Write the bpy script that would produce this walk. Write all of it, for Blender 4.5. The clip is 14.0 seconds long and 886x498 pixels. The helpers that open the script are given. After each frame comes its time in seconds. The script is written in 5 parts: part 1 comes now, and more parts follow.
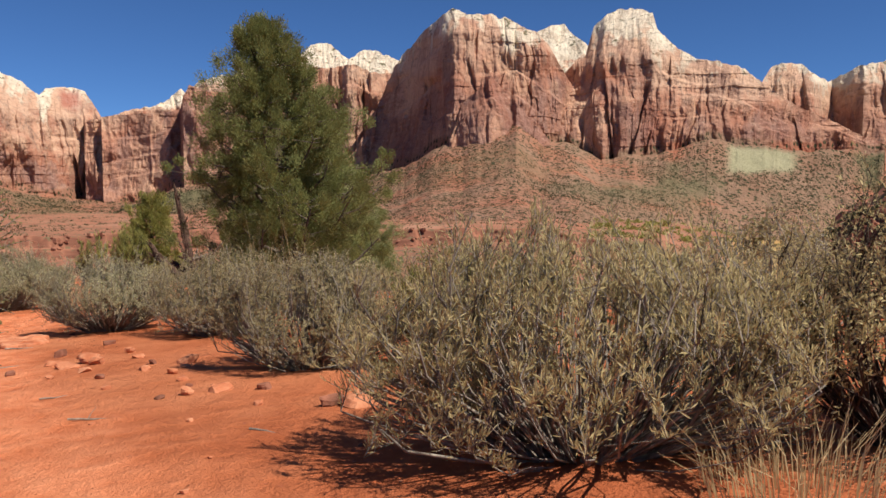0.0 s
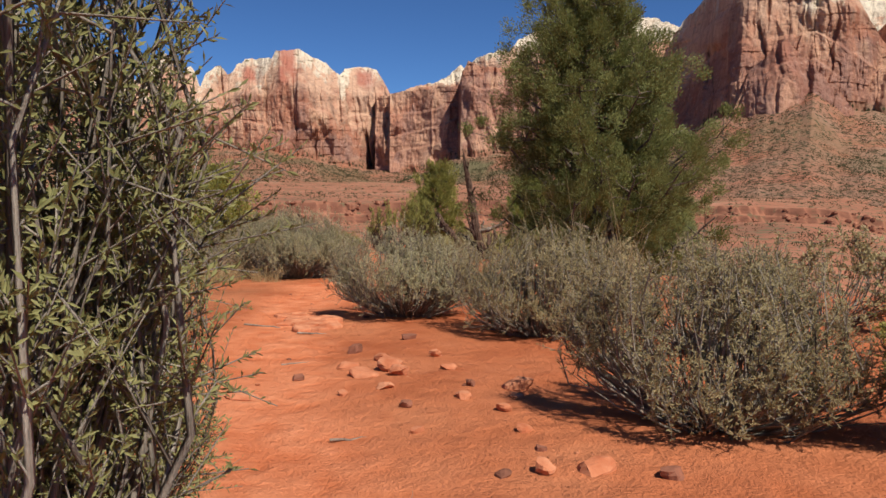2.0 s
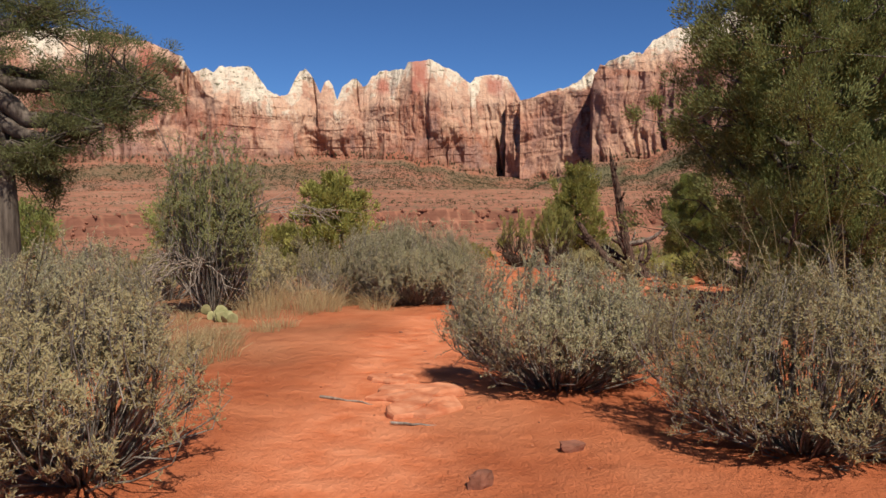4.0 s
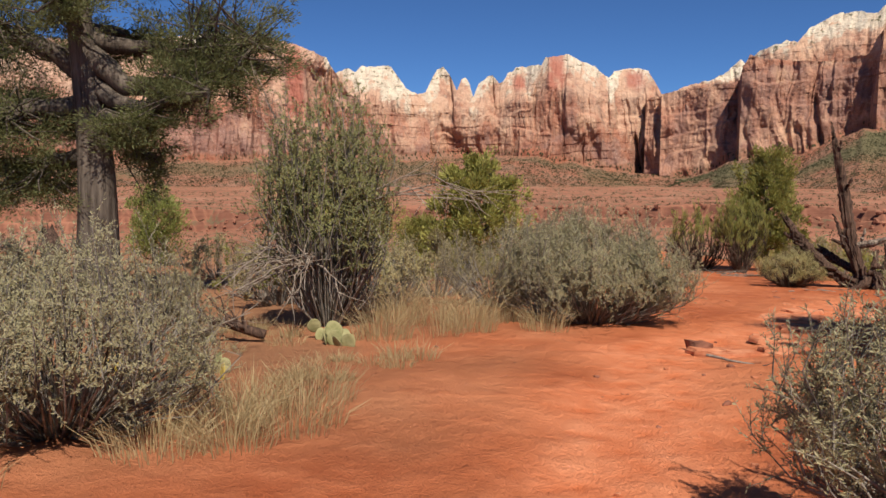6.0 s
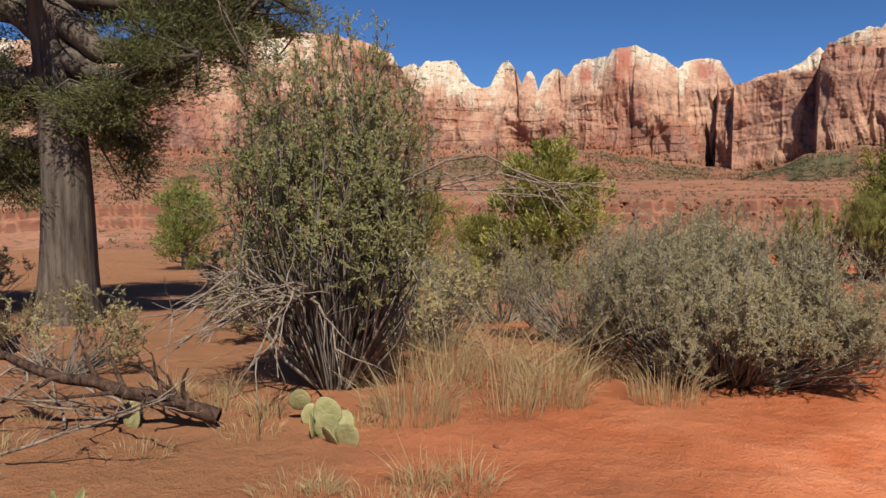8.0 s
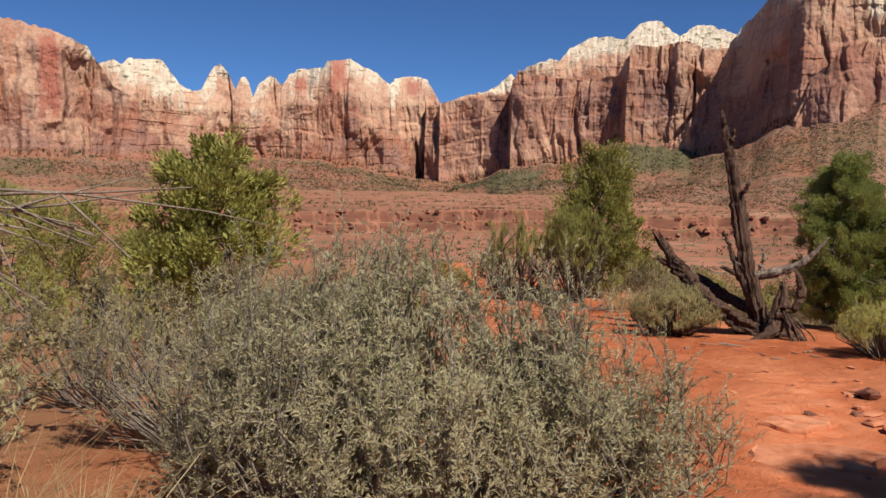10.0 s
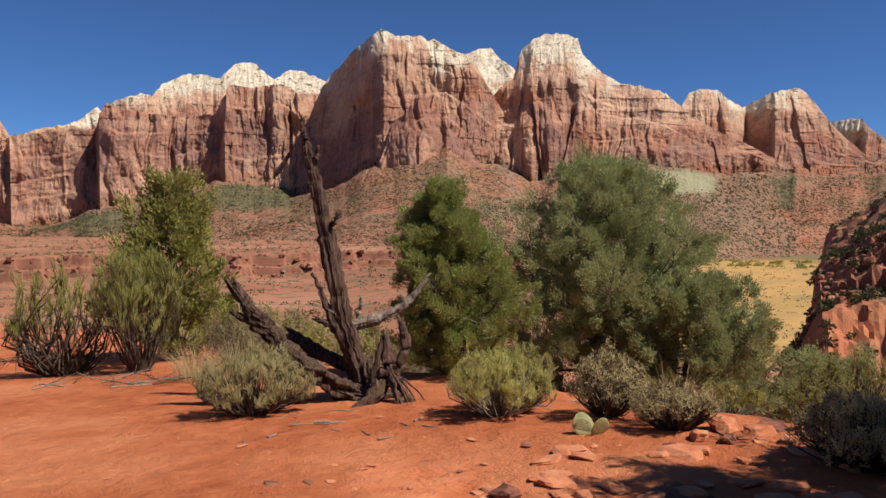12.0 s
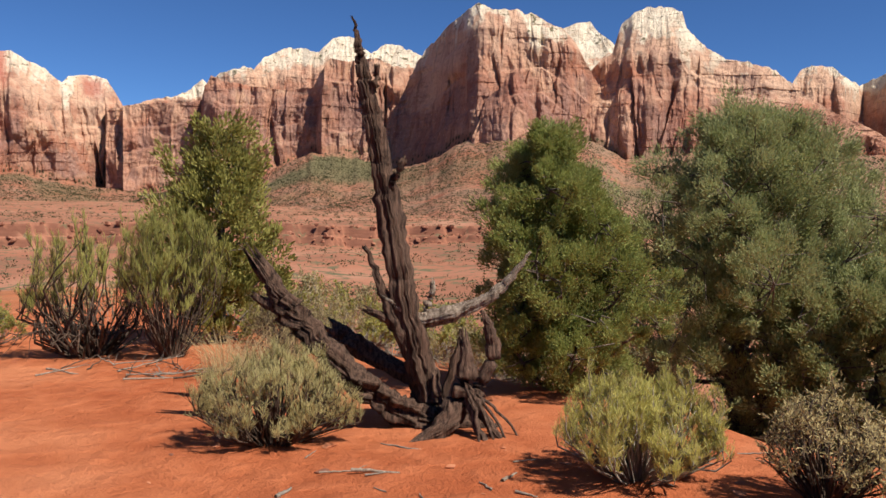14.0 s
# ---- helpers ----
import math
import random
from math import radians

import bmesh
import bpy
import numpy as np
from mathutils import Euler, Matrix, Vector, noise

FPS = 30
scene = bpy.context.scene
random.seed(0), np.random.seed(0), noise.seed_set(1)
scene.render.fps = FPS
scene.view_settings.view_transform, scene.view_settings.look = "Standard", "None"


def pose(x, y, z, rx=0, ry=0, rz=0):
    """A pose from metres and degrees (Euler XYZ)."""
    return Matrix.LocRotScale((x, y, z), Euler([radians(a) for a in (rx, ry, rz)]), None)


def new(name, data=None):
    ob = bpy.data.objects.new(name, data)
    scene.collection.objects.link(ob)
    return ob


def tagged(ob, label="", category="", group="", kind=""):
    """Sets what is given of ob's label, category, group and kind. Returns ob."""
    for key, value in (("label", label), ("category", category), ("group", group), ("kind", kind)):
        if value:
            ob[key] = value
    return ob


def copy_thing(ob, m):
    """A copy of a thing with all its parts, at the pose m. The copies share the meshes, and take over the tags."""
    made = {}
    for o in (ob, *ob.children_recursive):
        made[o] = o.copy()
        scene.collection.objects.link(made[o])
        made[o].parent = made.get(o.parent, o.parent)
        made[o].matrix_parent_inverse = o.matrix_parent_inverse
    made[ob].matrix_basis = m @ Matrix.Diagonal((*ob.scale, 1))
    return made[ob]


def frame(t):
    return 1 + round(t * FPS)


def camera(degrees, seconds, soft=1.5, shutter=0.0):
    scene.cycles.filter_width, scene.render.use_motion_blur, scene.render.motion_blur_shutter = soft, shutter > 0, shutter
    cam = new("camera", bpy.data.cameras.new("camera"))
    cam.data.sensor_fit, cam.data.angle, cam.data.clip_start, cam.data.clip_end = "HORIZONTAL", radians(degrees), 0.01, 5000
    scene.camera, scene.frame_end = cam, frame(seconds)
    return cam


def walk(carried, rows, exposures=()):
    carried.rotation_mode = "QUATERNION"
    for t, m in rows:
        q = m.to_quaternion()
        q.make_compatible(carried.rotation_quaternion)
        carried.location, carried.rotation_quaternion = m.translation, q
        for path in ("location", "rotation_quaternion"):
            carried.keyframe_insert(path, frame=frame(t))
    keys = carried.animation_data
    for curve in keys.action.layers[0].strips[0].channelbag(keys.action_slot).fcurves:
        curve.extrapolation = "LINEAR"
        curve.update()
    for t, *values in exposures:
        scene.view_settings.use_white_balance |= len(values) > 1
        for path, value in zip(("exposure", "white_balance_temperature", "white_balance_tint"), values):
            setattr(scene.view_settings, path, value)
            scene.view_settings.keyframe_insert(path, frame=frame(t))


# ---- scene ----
cam = camera(60.8, 14.0, 1.5)
PATH = [
    (0, pose(-1.793, 5.058, 1.863, 86.79, 0.20, 1.74)),
    (0.5, pose(-2.109, 5.611, 1.854, 85.90, -0.50, 8.60)),
    (1, pose(-2.487, 6.197, 1.851, 85.84, -1.20, 11.98)),
    (1.5, pose(-2.812, 6.810, 1.822, 86.02, -0.20, 16.04)),
    (2, pose(-3.166, 7.436, 1.791, 84.66, -0.80, 21.86)),
    (2.5, pose(-3.516, 8.081, 1.810, 84.72, -1.59, 21.49)),
    (3, pose(-3.793, 8.807, 1.818, 84.89, -0.90, 26.98)),
    (5.5, pose(-6.597, 12.356, 1.499, 85.04, 0.20, 35.83)),
    (6, pose(-7.237, 12.945, 1.435, 84.84, -0.20, 41.78)),
    (6.5, pose(-7.871, 13.485, 1.395, 84.43, 0.20, 46.16)),
    (7, pose(-8.439, 14.098, 1.368, 84.03, 0.10, 49.72)),
    (9.5, pose(-10.680, 17.753, 1.384, 85.30, -0.70, 32.06)),
    (10, pose(-10.911, 18.585, 1.353, 85.32, -1.10, 25.50)),
    (10.5, pose(-11.037, 19.438, 1.327, 85.50, -0.60, 19.80)),
    (11, pose(-11.066, 20.222, 1.298, 86.68, -0.10, 11.88)),
    (11.5, pose(-11.091, 20.953, 1.298, 86.07, -0.30, 0.39)),
    (12, pose(-11.028, 21.778, 1.292, 88.42, 0.40, -3.86)),
    (12.5, pose(-10.933, 22.591, 1.244, 88.83, -0.60, -6.27)),
    (13, pose(-10.915, 23.354, 1.197, 87.16, -1.40, -4.32)),
    (13.5, pose(-10.910, 24.083, 1.161, 87.33, -1.00, 0.65)),
    (14, pose(-10.990, 24.765, 1.121, 86.56, -1.20, 3.00)),
]
walk(cam, PATH, [(0.0, 0.36), (1.5, 0.26), (3.2, 0.18), (5.5, 0.26), (7.0, 0.24), (11.0, 0.24), (12.5, 0.36), (14.0, 0.5)])

# ---- light ----
SUN_AZ, SUN_EL = 122.0, 53.0            # degrees clockwise from +y, and above the horizon
world = bpy.data.worlds.new("sky")
scene.world = world
world.use_nodes = True
wn = world.node_tree
sky = wn.nodes.new("ShaderNodeTexSky")
sky.sky_type = "NISHITA"
sky.sun_disc = False
sky.sun_elevation, sky.sun_rotation = radians(SUN_EL), radians(SUN_AZ)
sky.altitude, sky.air_density, sky.dust_density, sky.ozone_density = 2500, 0.8, 0.05, 3.0
wn.nodes["Background"].inputs[1].default_value = 0.074
tint = wn.nodes.new("ShaderNodeMix")
tint.data_type, tint.blend_type = "RGBA", "MULTIPLY"
tint.inputs[0].default_value, tint.inputs[7].default_value = 1.0, (0.50, 0.755, 1.05, 1.0)
wn.links.new(sky.outputs[0], tint.inputs[6])
wn.links.new(tint.outputs[2], wn.nodes["Background"].inputs[0])
sun = new("sun", bpy.data.lights.new("sun", "SUN"))
sun.data.energy, sun.data.angle, sun.data.color = 5.1, radians(0.55), (1.0, 0.925, 0.81)
a, e = radians(SUN_AZ), radians(SUN_EL)
sun_dir = Vector((math.sin(a) * math.cos(e), math.cos(a) * math.cos(e), math.sin(e)))
sun.rotation_euler = sun_dir.to_track_quat("Z", "Y").to_euler()


# ---- materials ----
def material(name):
    m = bpy.data.materials.new(name)
    m.use_nodes = True
    t = m.node_tree
    return m, t, t.nodes["Principled BSDF"]


def node(t, kind, ins=None, operation="", data_type="", blend_type="", attribute_name=""):
    n = t.nodes.new(kind)
    if operation:
        n.operation = operation
    if data_type:
        n.data_type = data_type
    if blend_type:
        n.blend_type = blend_type
    if attribute_name:
        n.attribute_name = attribute_name
    for k, v in (ins or {}).items():
        if isinstance(v, bpy.types.NodeSocket):
            t.links.new(v, n.inputs[k])
        else:
            n.inputs[k].default_value = v
    return n


def rgb(c):
    return (*c, 1.0)


def coords(t, scale=(1, 1, 1), world_space=True):
    src = node(t, "ShaderNodeNewGeometry").outputs["Position"] if world_space else node(t, "ShaderNodeTexCoord").outputs["Object"]
    return node(t, "ShaderNodeVectorMath", {0: src, 1: scale}, operation="MULTIPLY").outputs[0]


def tnoise(t, vec, scale, detail=4.0, rough=0.55):
    return node(t, "ShaderNodeTexNoise", {"Vector": vec, "Scale": scale, "Detail": detail, "Roughness": rough}).outputs["Fac"]


def ramp(t, fac, stops):
    n = node(t, "ShaderNodeValToRGB", {"Fac": fac})
    el = n.color_ramp.elements
    while len(el) < len(stops):
        el.new(0.5)
    for s, (p, c) in zip(el, stops):
        s.position, s.color = p, rgb(c) if len(c) == 3 else c
    return n.outputs["Color"]


def grey(t, fac, lo, hi):
    return node(t, "ShaderNodeMapRange", {"Value": fac, "From Min": lo, "From Max": hi}).outputs["Result"]


def mix(t, fac, a, b, blend="MIX"):
    n = node(t, "ShaderNodeMix", data_type="RGBA", blend_type=blend)
    for i, v in ((0, fac), (6, a), (7, b)):
        if isinstance(v, bpy.types.NodeSocket):
            t.links.new(v, n.inputs[i])
        else:
            n.inputs[i].default_value = v if i == 0 else rgb(v)
    return n.outputs[2]


def bump(t, p, height, strength, dist):
    t.links.new(node(t, "ShaderNodeBump", {"Height": height, "Strength": strength, "Distance": dist}).outputs[0], p.inputs["Normal"])


def attr(t, name):
    return node(t, "ShaderNodeAttribute", attribute_name=name).outputs["Fac"]


def sand_material():
    m, t, p = material("red_sand")
    v = coords(t)
    big, mid, fine = tnoise(t, v, 0.55, 5), tnoise(t, v, 3.2, 6), tnoise(t, v, 45, 4, 0.7)
    near = ramp(t, big, [(0.30, (0.40, 0.103, 0.04)), (0.5, (0.49, 0.148, 0.062)), (0.64, (0.60, 0.215, 0.10))])
    near = mix(t, grey(t, mid, 0.45, 0.8), near, (0.60, 0.20, 0.09))
    near = mix(t, grey(t, fine, 0.62, 0.8), near, (0.30, 0.075, 0.03))
    near = mix(t, grey(t, tnoise(t, v, 1.6, 7, 0.68), 0.57, 0.78), near, (0.36, 0.085, 0.032))
    near = mix(t, attr(t, "trodden"), near, mix(t, grey(t, mid, 0.3, 0.7), (0.65, 0.175, 0.068), (0.82, 0.315, 0.158)))
    near = mix(t, attr(t, "litter"), near, mix(t, fine, (0.20, 0.10, 0.055), (0.34, 0.22, 0.12)))
    far = ramp(t, tnoise(t, v, 0.012, 6), [(0.3, (0.23, 0.11, 0.07)), (0.5, (0.33, 0.14, 0.085)), (0.7, (0.38, 0.20, 0.13))])
    far = mix(t, grey(t, tnoise(t, v, 0.13, 5, 0.65), 0.53, 0.60), far, (0.13, 0.115, 0.065))
    # ledge faces: dark rock varnish, with shade under overhangs painted into the colour
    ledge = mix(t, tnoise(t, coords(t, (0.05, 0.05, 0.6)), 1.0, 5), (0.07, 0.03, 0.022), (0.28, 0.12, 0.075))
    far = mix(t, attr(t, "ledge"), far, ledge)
    straw = mix(t, grey(t, tnoise(t, v, 0.02, 5), 0.4, 0.7), (0.46, 0.275, 0.10), (0.33, 0.22, 0.095))
    far = mix(t, attr(t, "meadow"), far, straw)
    far = mix(t, attr(t, "green"), far, (0.13, 0.13, 0.055))
    t.links.new(mix(t, attr(t, "far"), near, far), p.inputs["Base Color"])
    p.inputs["Roughness"].default_value = 0.95
    p.inputs["Specular IOR Level"].default_value = 0.1
    h = node(t, "ShaderNodeMath", {0: mid, 1: node(t, "ShaderNodeMath", {0: fine, 1: 0.25}, operation="MULTIPLY").outputs[0]}, operation="ADD").outputs[0]
    bump(t, p, h, 1.0, 0.13)
    return m


def cliff_material():
    m, t, p = material("canyon_sandstone")
    v = coords(t)
    strata = tnoise(t, coords(t, (0.0012, 0.0012, 0.035)), 1.0, 6, 0.65)
    streak = tnoise(t, coords(t, (0.035, 0.035, 0.0028)), 1.0, 6, 0.62)
    blotch = tnoise(t, v, 0.006, 5)
    fine = tnoise(t, coords(t, (0.02, 0.02, 0.09)), 1.0, 8, 0.7)
    red = ramp(t, strata, [(0.28, (0.27, 0.115, 0.075)), (0.42, (0.37, 0.158, 0.098)), (0.55, (0.43, 0.20, 0.13)), (0.72, (0.38, 0.225, 0.16))])
    red = mix(t, grey(t, blotch, 0.46, 0.66), red, (0.54, 0.315, 0.21))
    tan = mix(t, strata, (0.50, 0.285, 0.19), (0.64, 0.44, 0.31))
    white = mix(t, grey(t, streak, 0.42, 0.7), (0.74, 0.645, 0.50), (0.50, 0.385, 0.28))
    scrub = grey(t, tnoise(t, v, 0.05, 6, 0.65), 0.585, 0.62)
    w = node(t, "ShaderNodeMath", {0: attr(t, "white"), 1: node(t, "ShaderNodeMath", {0: node(t, "ShaderNodeMath", {0: streak, 1: blotch}, operation="ADD").outputs[0], 1: -1.0}, operation="ADD").outputs[0]}, operation="ADD").outputs[0]
    red = mix(t, grey(t, w, 0.12, -0.1), red, mix(t, strata, (0.25, 0.125, 0.095), (0.38, 0.225, 0.172)))
    rock = mix(t, grey(t, w, 0.2, 0.55), red, tan)
    patch = tnoise(t, coords(t, (0.011, 0.011, 0.0055)), 1.0, 6, 0.6)
    rock = mix(t, grey(t, patch, 0.54, 0.66), rock, mix(t, 0.55, rock, (0.62, 0.40, 0.26)))
    rock = mix(t, grey(t, patch, 0.45, 0.34), rock, mix(t, 0.5, rock, (0.30, 0.10, 0.06)))
    rock = mix(t, grey(t, streak, 0.52, 0.70), rock, mix(t, 0.72, rock, (0.12, 0.06, 0.052)))
    stain = tnoise(t, coords(t, (0.012, 0.012, 0.004)), 1.0, 5, 0.6)
    rock = mix(t, grey(t, stain, 0.55, 0.68), rock, mix(t, 0.5, rock, (0.17, 0.085, 0.075)))
    rock = mix(t, grey(t, w, 0.72, 0.86), rock, mix(t, scrub, white, (0.15, 0.135, 0.08)))
    rock = mix(t, grey(t, fine, 0.55, 0.68), rock, mix(t, 0.5, rock, (0.11, 0.06, 0.05)))
    grit = tnoise(t, v, 0.11, 8, 0.75)
    rock = mix(t, grey(t, grit, 0.54, 0.66), rock, mix(t, 0.45, rock, (0.10, 0.06, 0.05)))
    rock = mix(t, grey(t, grit, 0.44, 0.34), rock, mix(t, 0.3, rock, (0.8, 0.62, 0.46)))
    rock = mix(t, attr(t, "redcap"), rock, mix(t, streak, (0.30, 0.085, 0.06), (0.46, 0.17, 0.12)))
    scree = ramp(t, tnoise(t, v, 0.008, 5), [(0.36, (0.20, 0.145, 0.095)), (0.5, (0.27, 0.18, 0.12)), (0.57, (0.30, 0.165, 0.105)), (0.63, (0.38, 0.145, 0.085))])
    scree = mix(t, attr(t, "ruddy"), scree, mix(t, grey(t, tnoise(t, v, 0.011, 6, 0.6), 0.35, 0.65), (0.38, 0.14, 0.082), (0.31, 0.175, 0.118)))
    cell = node(t, "ShaderNodeTexVoronoi", {"Vector": node(t, "ShaderNodeVectorMath", {0: v, 1: (1, 1, 0.6)}, operation="MULTIPLY").outputs[0], "Scale": 0.11, "Randomness": 1.0})
    cover = node(t, "ShaderNodeMath", {0: grey(t, cell.outputs["Distance"], 0.40, 0.30), 1: grey(t, tnoise(t, v, 0.007, 4), 0.25, 0.42)}, operation="MULTIPLY").outputs[0]
    scree = mix(t, grey(t, tnoise(t, v, 0.09, 6, 0.7), 0.5, 0.75), scree, mix(t, 0.4, scree, (0.48, 0.30, 0.21)))
    scree = mix(t, cover, scree, (0.055, 0.055, 0.028))
    green = mix(t, tnoise(t, v, 0.03, 5), (0.10, 0.10, 0.05), (0.16, 0.15, 0.08))
    scree = mix(t, attr(t, "green"), scree, green)
    scree = mix(t, attr(t, "bank"), scree, mix(t, tnoise(t, v, 0.02, 4), (0.27, 0.26, 0.15), (0.38, 0.345, 0.22)))
    t.links.new(mix(t, attr(t, "talus"), rock, scree), p.inputs["Base Color"])
    p.inputs["Roughness"].default_value = 0.95
    p.inputs["Specular IOR Level"].default_value = 0.1
    h = node(t, "ShaderNodeMath", {0: streak, 1: tnoise(t, v, 0.05, 6, 0.65)}, operation="ADD").outputs[0]
    bump(t, p, node(t, "ShaderNodeMath", {0: h, 1: grit}, operation="ADD").outputs[0], 0.6, 14.0)
    return m


def rock_material(name, lo, hi, scale=6.0):
    m, t, p = material(name)
    v = coords(t)
    n = tnoise(t, v, scale, 6)
    t.links.new(mix(t, grey(t, n, 0.35, 0.65), lo, hi), p.inputs["Base Color"])
    p.inputs["Roughness"].default_value = 0.9
    p.inputs["Specular IOR Level"].default_value = 0.15
    bump(t, p, tnoise(t, v, scale * 6, 5, 0.65), 0.5, 0.02)
    return m


def leaf_material(name, dark, mid, pale, rough=0.6):
    m, t, p = material(name)
    g = node(t, "ShaderNodeNewGeometry")
    o = node(t, "ShaderNodeObjectInfo")
    c = ramp(t, g.outputs["Random Per Island"], [(0.0, tuple((a + b) / 2 for a, b in zip(dark, mid))), (0.5, mid), (1.0, tuple((a + b) / 2 for a, b in zip(mid, pale)))])
    patch = tnoise(t, coords(t), 3.0, 3)
    c = mix(t, grey(t, patch, 0.35, 0.75), c, mix(t, 0.45, c, pale))
    c = node(t, "ShaderNodeHueSaturation", {"Color": c, "Value": node(t, "ShaderNodeMapRange", {"Value": o.outputs["Random"], "To Min": 0.88, "To Max": 1.14}).outputs[0]}).outputs[0]
    t.links.new(c, p.inputs["Base Color"])
    p.inputs["Roughness"].default_value = rough
    p.inputs["Specular IOR Level"].default_value = 0.25
    tr = node(t, "ShaderNodeBsdfTranslucent", {"Color": c})
    ms = node(t, "ShaderNodeMixShader", {0: 0.38, 1: p.outputs[0], 2: tr.outputs[0]})
    t.links.new(ms.outputs[0], t.nodes["Material Output"].inputs[0])
    return m


def wood_material(name, dark, pale, grain=(14, 14, 1.2)):
    m, t, p = material(name)
    v = coords(t, grain, False)
    n, f = tnoise(t, v, 1.0, 6, 0.65), tnoise(t, v, 5.0, 5, 0.7)
    c = mix(t, grey(t, n, 0.36, 0.66), dark, pale)
    c = mix(t, grey(t, f, 0.58, 0.75), c, tuple(x * 0.45 for x in dark))
    t.links.new(c, p.inputs["Base Color"])
    p.inputs["Roughness"].default_value = 0.85
    p.inputs["Specular IOR Level"].default_value = 0.2
    bump(t, p, node(t, "ShaderNodeMath", {0: n, 1: f}, operation="ADD").outputs[0], 0.9, 0.02)
    return m


SAND = sand_material()
CLIFF = cliff_material()
STONE = rock_material("red_sandstone", (0.40, 0.125, 0.058), (0.58, 0.25, 0.135))
DARKSTONE = rock_material("dark_sandstone", (0.13, 0.055, 0.035), (0.30, 0.12, 0.075))
LEDGE = rock_material("ledge_sandstone", (0.15, 0.06, 0.04), (0.40, 0.18, 0.11), 0.5)
SAGE = leaf_material("sage_leaf", (0.23, 0.185, 0.085), (0.36, 0.30, 0.15), (0.49, 0.42, 0.235))
SAGE_DRY = leaf_material("dry_sage_leaf", (0.34, 0.265, 0.12), (0.51, 0.41, 0.195), (0.63, 0.53, 0.285))
SALT = leaf_material("saltbush_leaf", (0.23, 0.21, 0.11), (0.37, 0.335, 0.19), (0.56, 0.505, 0.31))
CLIFFROSE = leaf_material("cliffrose_leaf", (0.12, 0.125, 0.045), (0.235, 0.235, 0.09), (0.38, 0.37, 0.16))
RABBIT = leaf_material("rabbitbrush_leaf", (0.40, 0.365, 0.09), (0.61, 0.56, 0.16), (0.73, 0.67, 0.28))
JUNIPER = leaf_material("juniper_leaf", (0.09, 0.10, 0.03), (0.18, 0.195, 0.062), (0.29, 0.295, 0.11))
JUNIPER_B = leaf_material("bright_juniper_leaf", (0.19, 0.225, 0.055), (0.31, 0.345, 0.095), (0.44, 0.46, 0.16))
PINYON = leaf_material("pinyon_needle", (0.17, 0.195, 0.075), (0.30, 0.325, 0.135), (0.43, 0.44, 0.20))
OLD_PINYON = leaf_material("old_pinyon_needle", (0.06, 0.068, 0.024), (0.135, 0.145, 0.055), (0.23, 0.23, 0.10))
OLIVE = leaf_material("olive_leaf", (0.18, 0.18, 0.045), (0.31, 0.295, 0.08), (0.44, 0.405, 0.125))
GRASS = leaf_material("dry_grass", (0.26, 0.19, 0.09), (0.44, 0.33, 0.17), (0.62, 0.50, 0.29))
STRAW = leaf_material("straw_leaf", (0.36, 0.315, 0.13), (0.53, 0.465, 0.21), (0.66, 0.59, 0.31))
BROOM = leaf_material("broom_leaf", (0.20, 0.21, 0.05), (0.36, 0.36, 0.10), (0.5, 0.47, 0.17))
CACTUS = rock_material("cactus_skin", (0.23, 0.225, 0.10), (0.39, 0.355, 0.18), 9.0)
CACTUS_OLD = rock_material("yellow_cactus_skin", (0.50, 0.36, 0.06), (0.62, 0.48, 0.14), 9.0)
TWIG = wood_material("grey_twig", (0.16, 0.13, 0.105), (0.40, 0.35, 0.29))
TWIG_DARK = wood_material("dark_twig", (0.055, 0.038, 0.028), (0.16, 0.11, 0.08))
BARK = wood_material("rough_bark", (0.06, 0.045, 0.035), (0.20, 0.16, 0.125))
DEADWOOD = wood_material("weathered_deadwood", (0.032, 0.019, 0.014), (0.185, 0.11, 0.078), (34, 34, 1.6))
SILVERWOOD = wood_material("silver_deadwood", (0.20, 0.15, 0.115), (0.46, 0.38, 0.30), (22, 22, 1.6))
LIMBWOOD = wood_material("greyed_deadwood", (0.10, 0.07, 0.052), (0.36, 0.285, 0.225), (26, 26, 2.0))
SCRUB = leaf_material("scrub_leaf", (0.03, 0.034, 0.014), (0.055, 0.058, 0.024), (0.10, 0.10, 0.045))


# ---- mesh helpers ----
def unit(v):
    return v / np.maximum(np.linalg.norm(v, axis=-1, keepdims=True), 1e-9)


def lattice(ix, iy, seed):
    h = (ix.astype(np.int64) * 374761393 + iy.astype(np.int64) * 668265263 + seed * 974634777) & 0x7FFFFFFF
    h = ((h ^ (h >> 13)) * 1274126177) & 0x7FFFFFFF
    return ((h ^ (h >> 16)) & 0xFFFF) / 65535.0


def vnoise(x, y, seed=0):
    x, y = np.broadcast_arrays(np.asarray(x, float), np.asarray(y, float))
    ix, iy = np.floor(x), np.floor(y)
    fx, fy = x - ix, y - iy
    fx, fy = fx * fx * (3 - 2 * fx), fy * fy * (3 - 2 * fy)
    a, b = lattice(ix, iy, seed), lattice(ix + 1, iy, seed)
    c, d = lattice(ix, iy + 1, seed), lattice(ix + 1, iy + 1, seed)
    return (a * (1 - fx) + b * fx) * (1 - fy) + (c * (1 - fx) + d * fx) * fy


def fbm(x, y, seed=0, octaves=4):
    out, amp, tot = 0.0, 1.0, 0.0
    for i in range(octaves):
        out = out + amp * vnoise(x * 2 ** i, y * 2 ** i, seed + i)
        tot += amp
        amp *= 0.5
    return out / tot


def ridge(x, y, seed=0):
    return 1 - np.abs(2 * fbm(x, y, seed, 3) - 1)


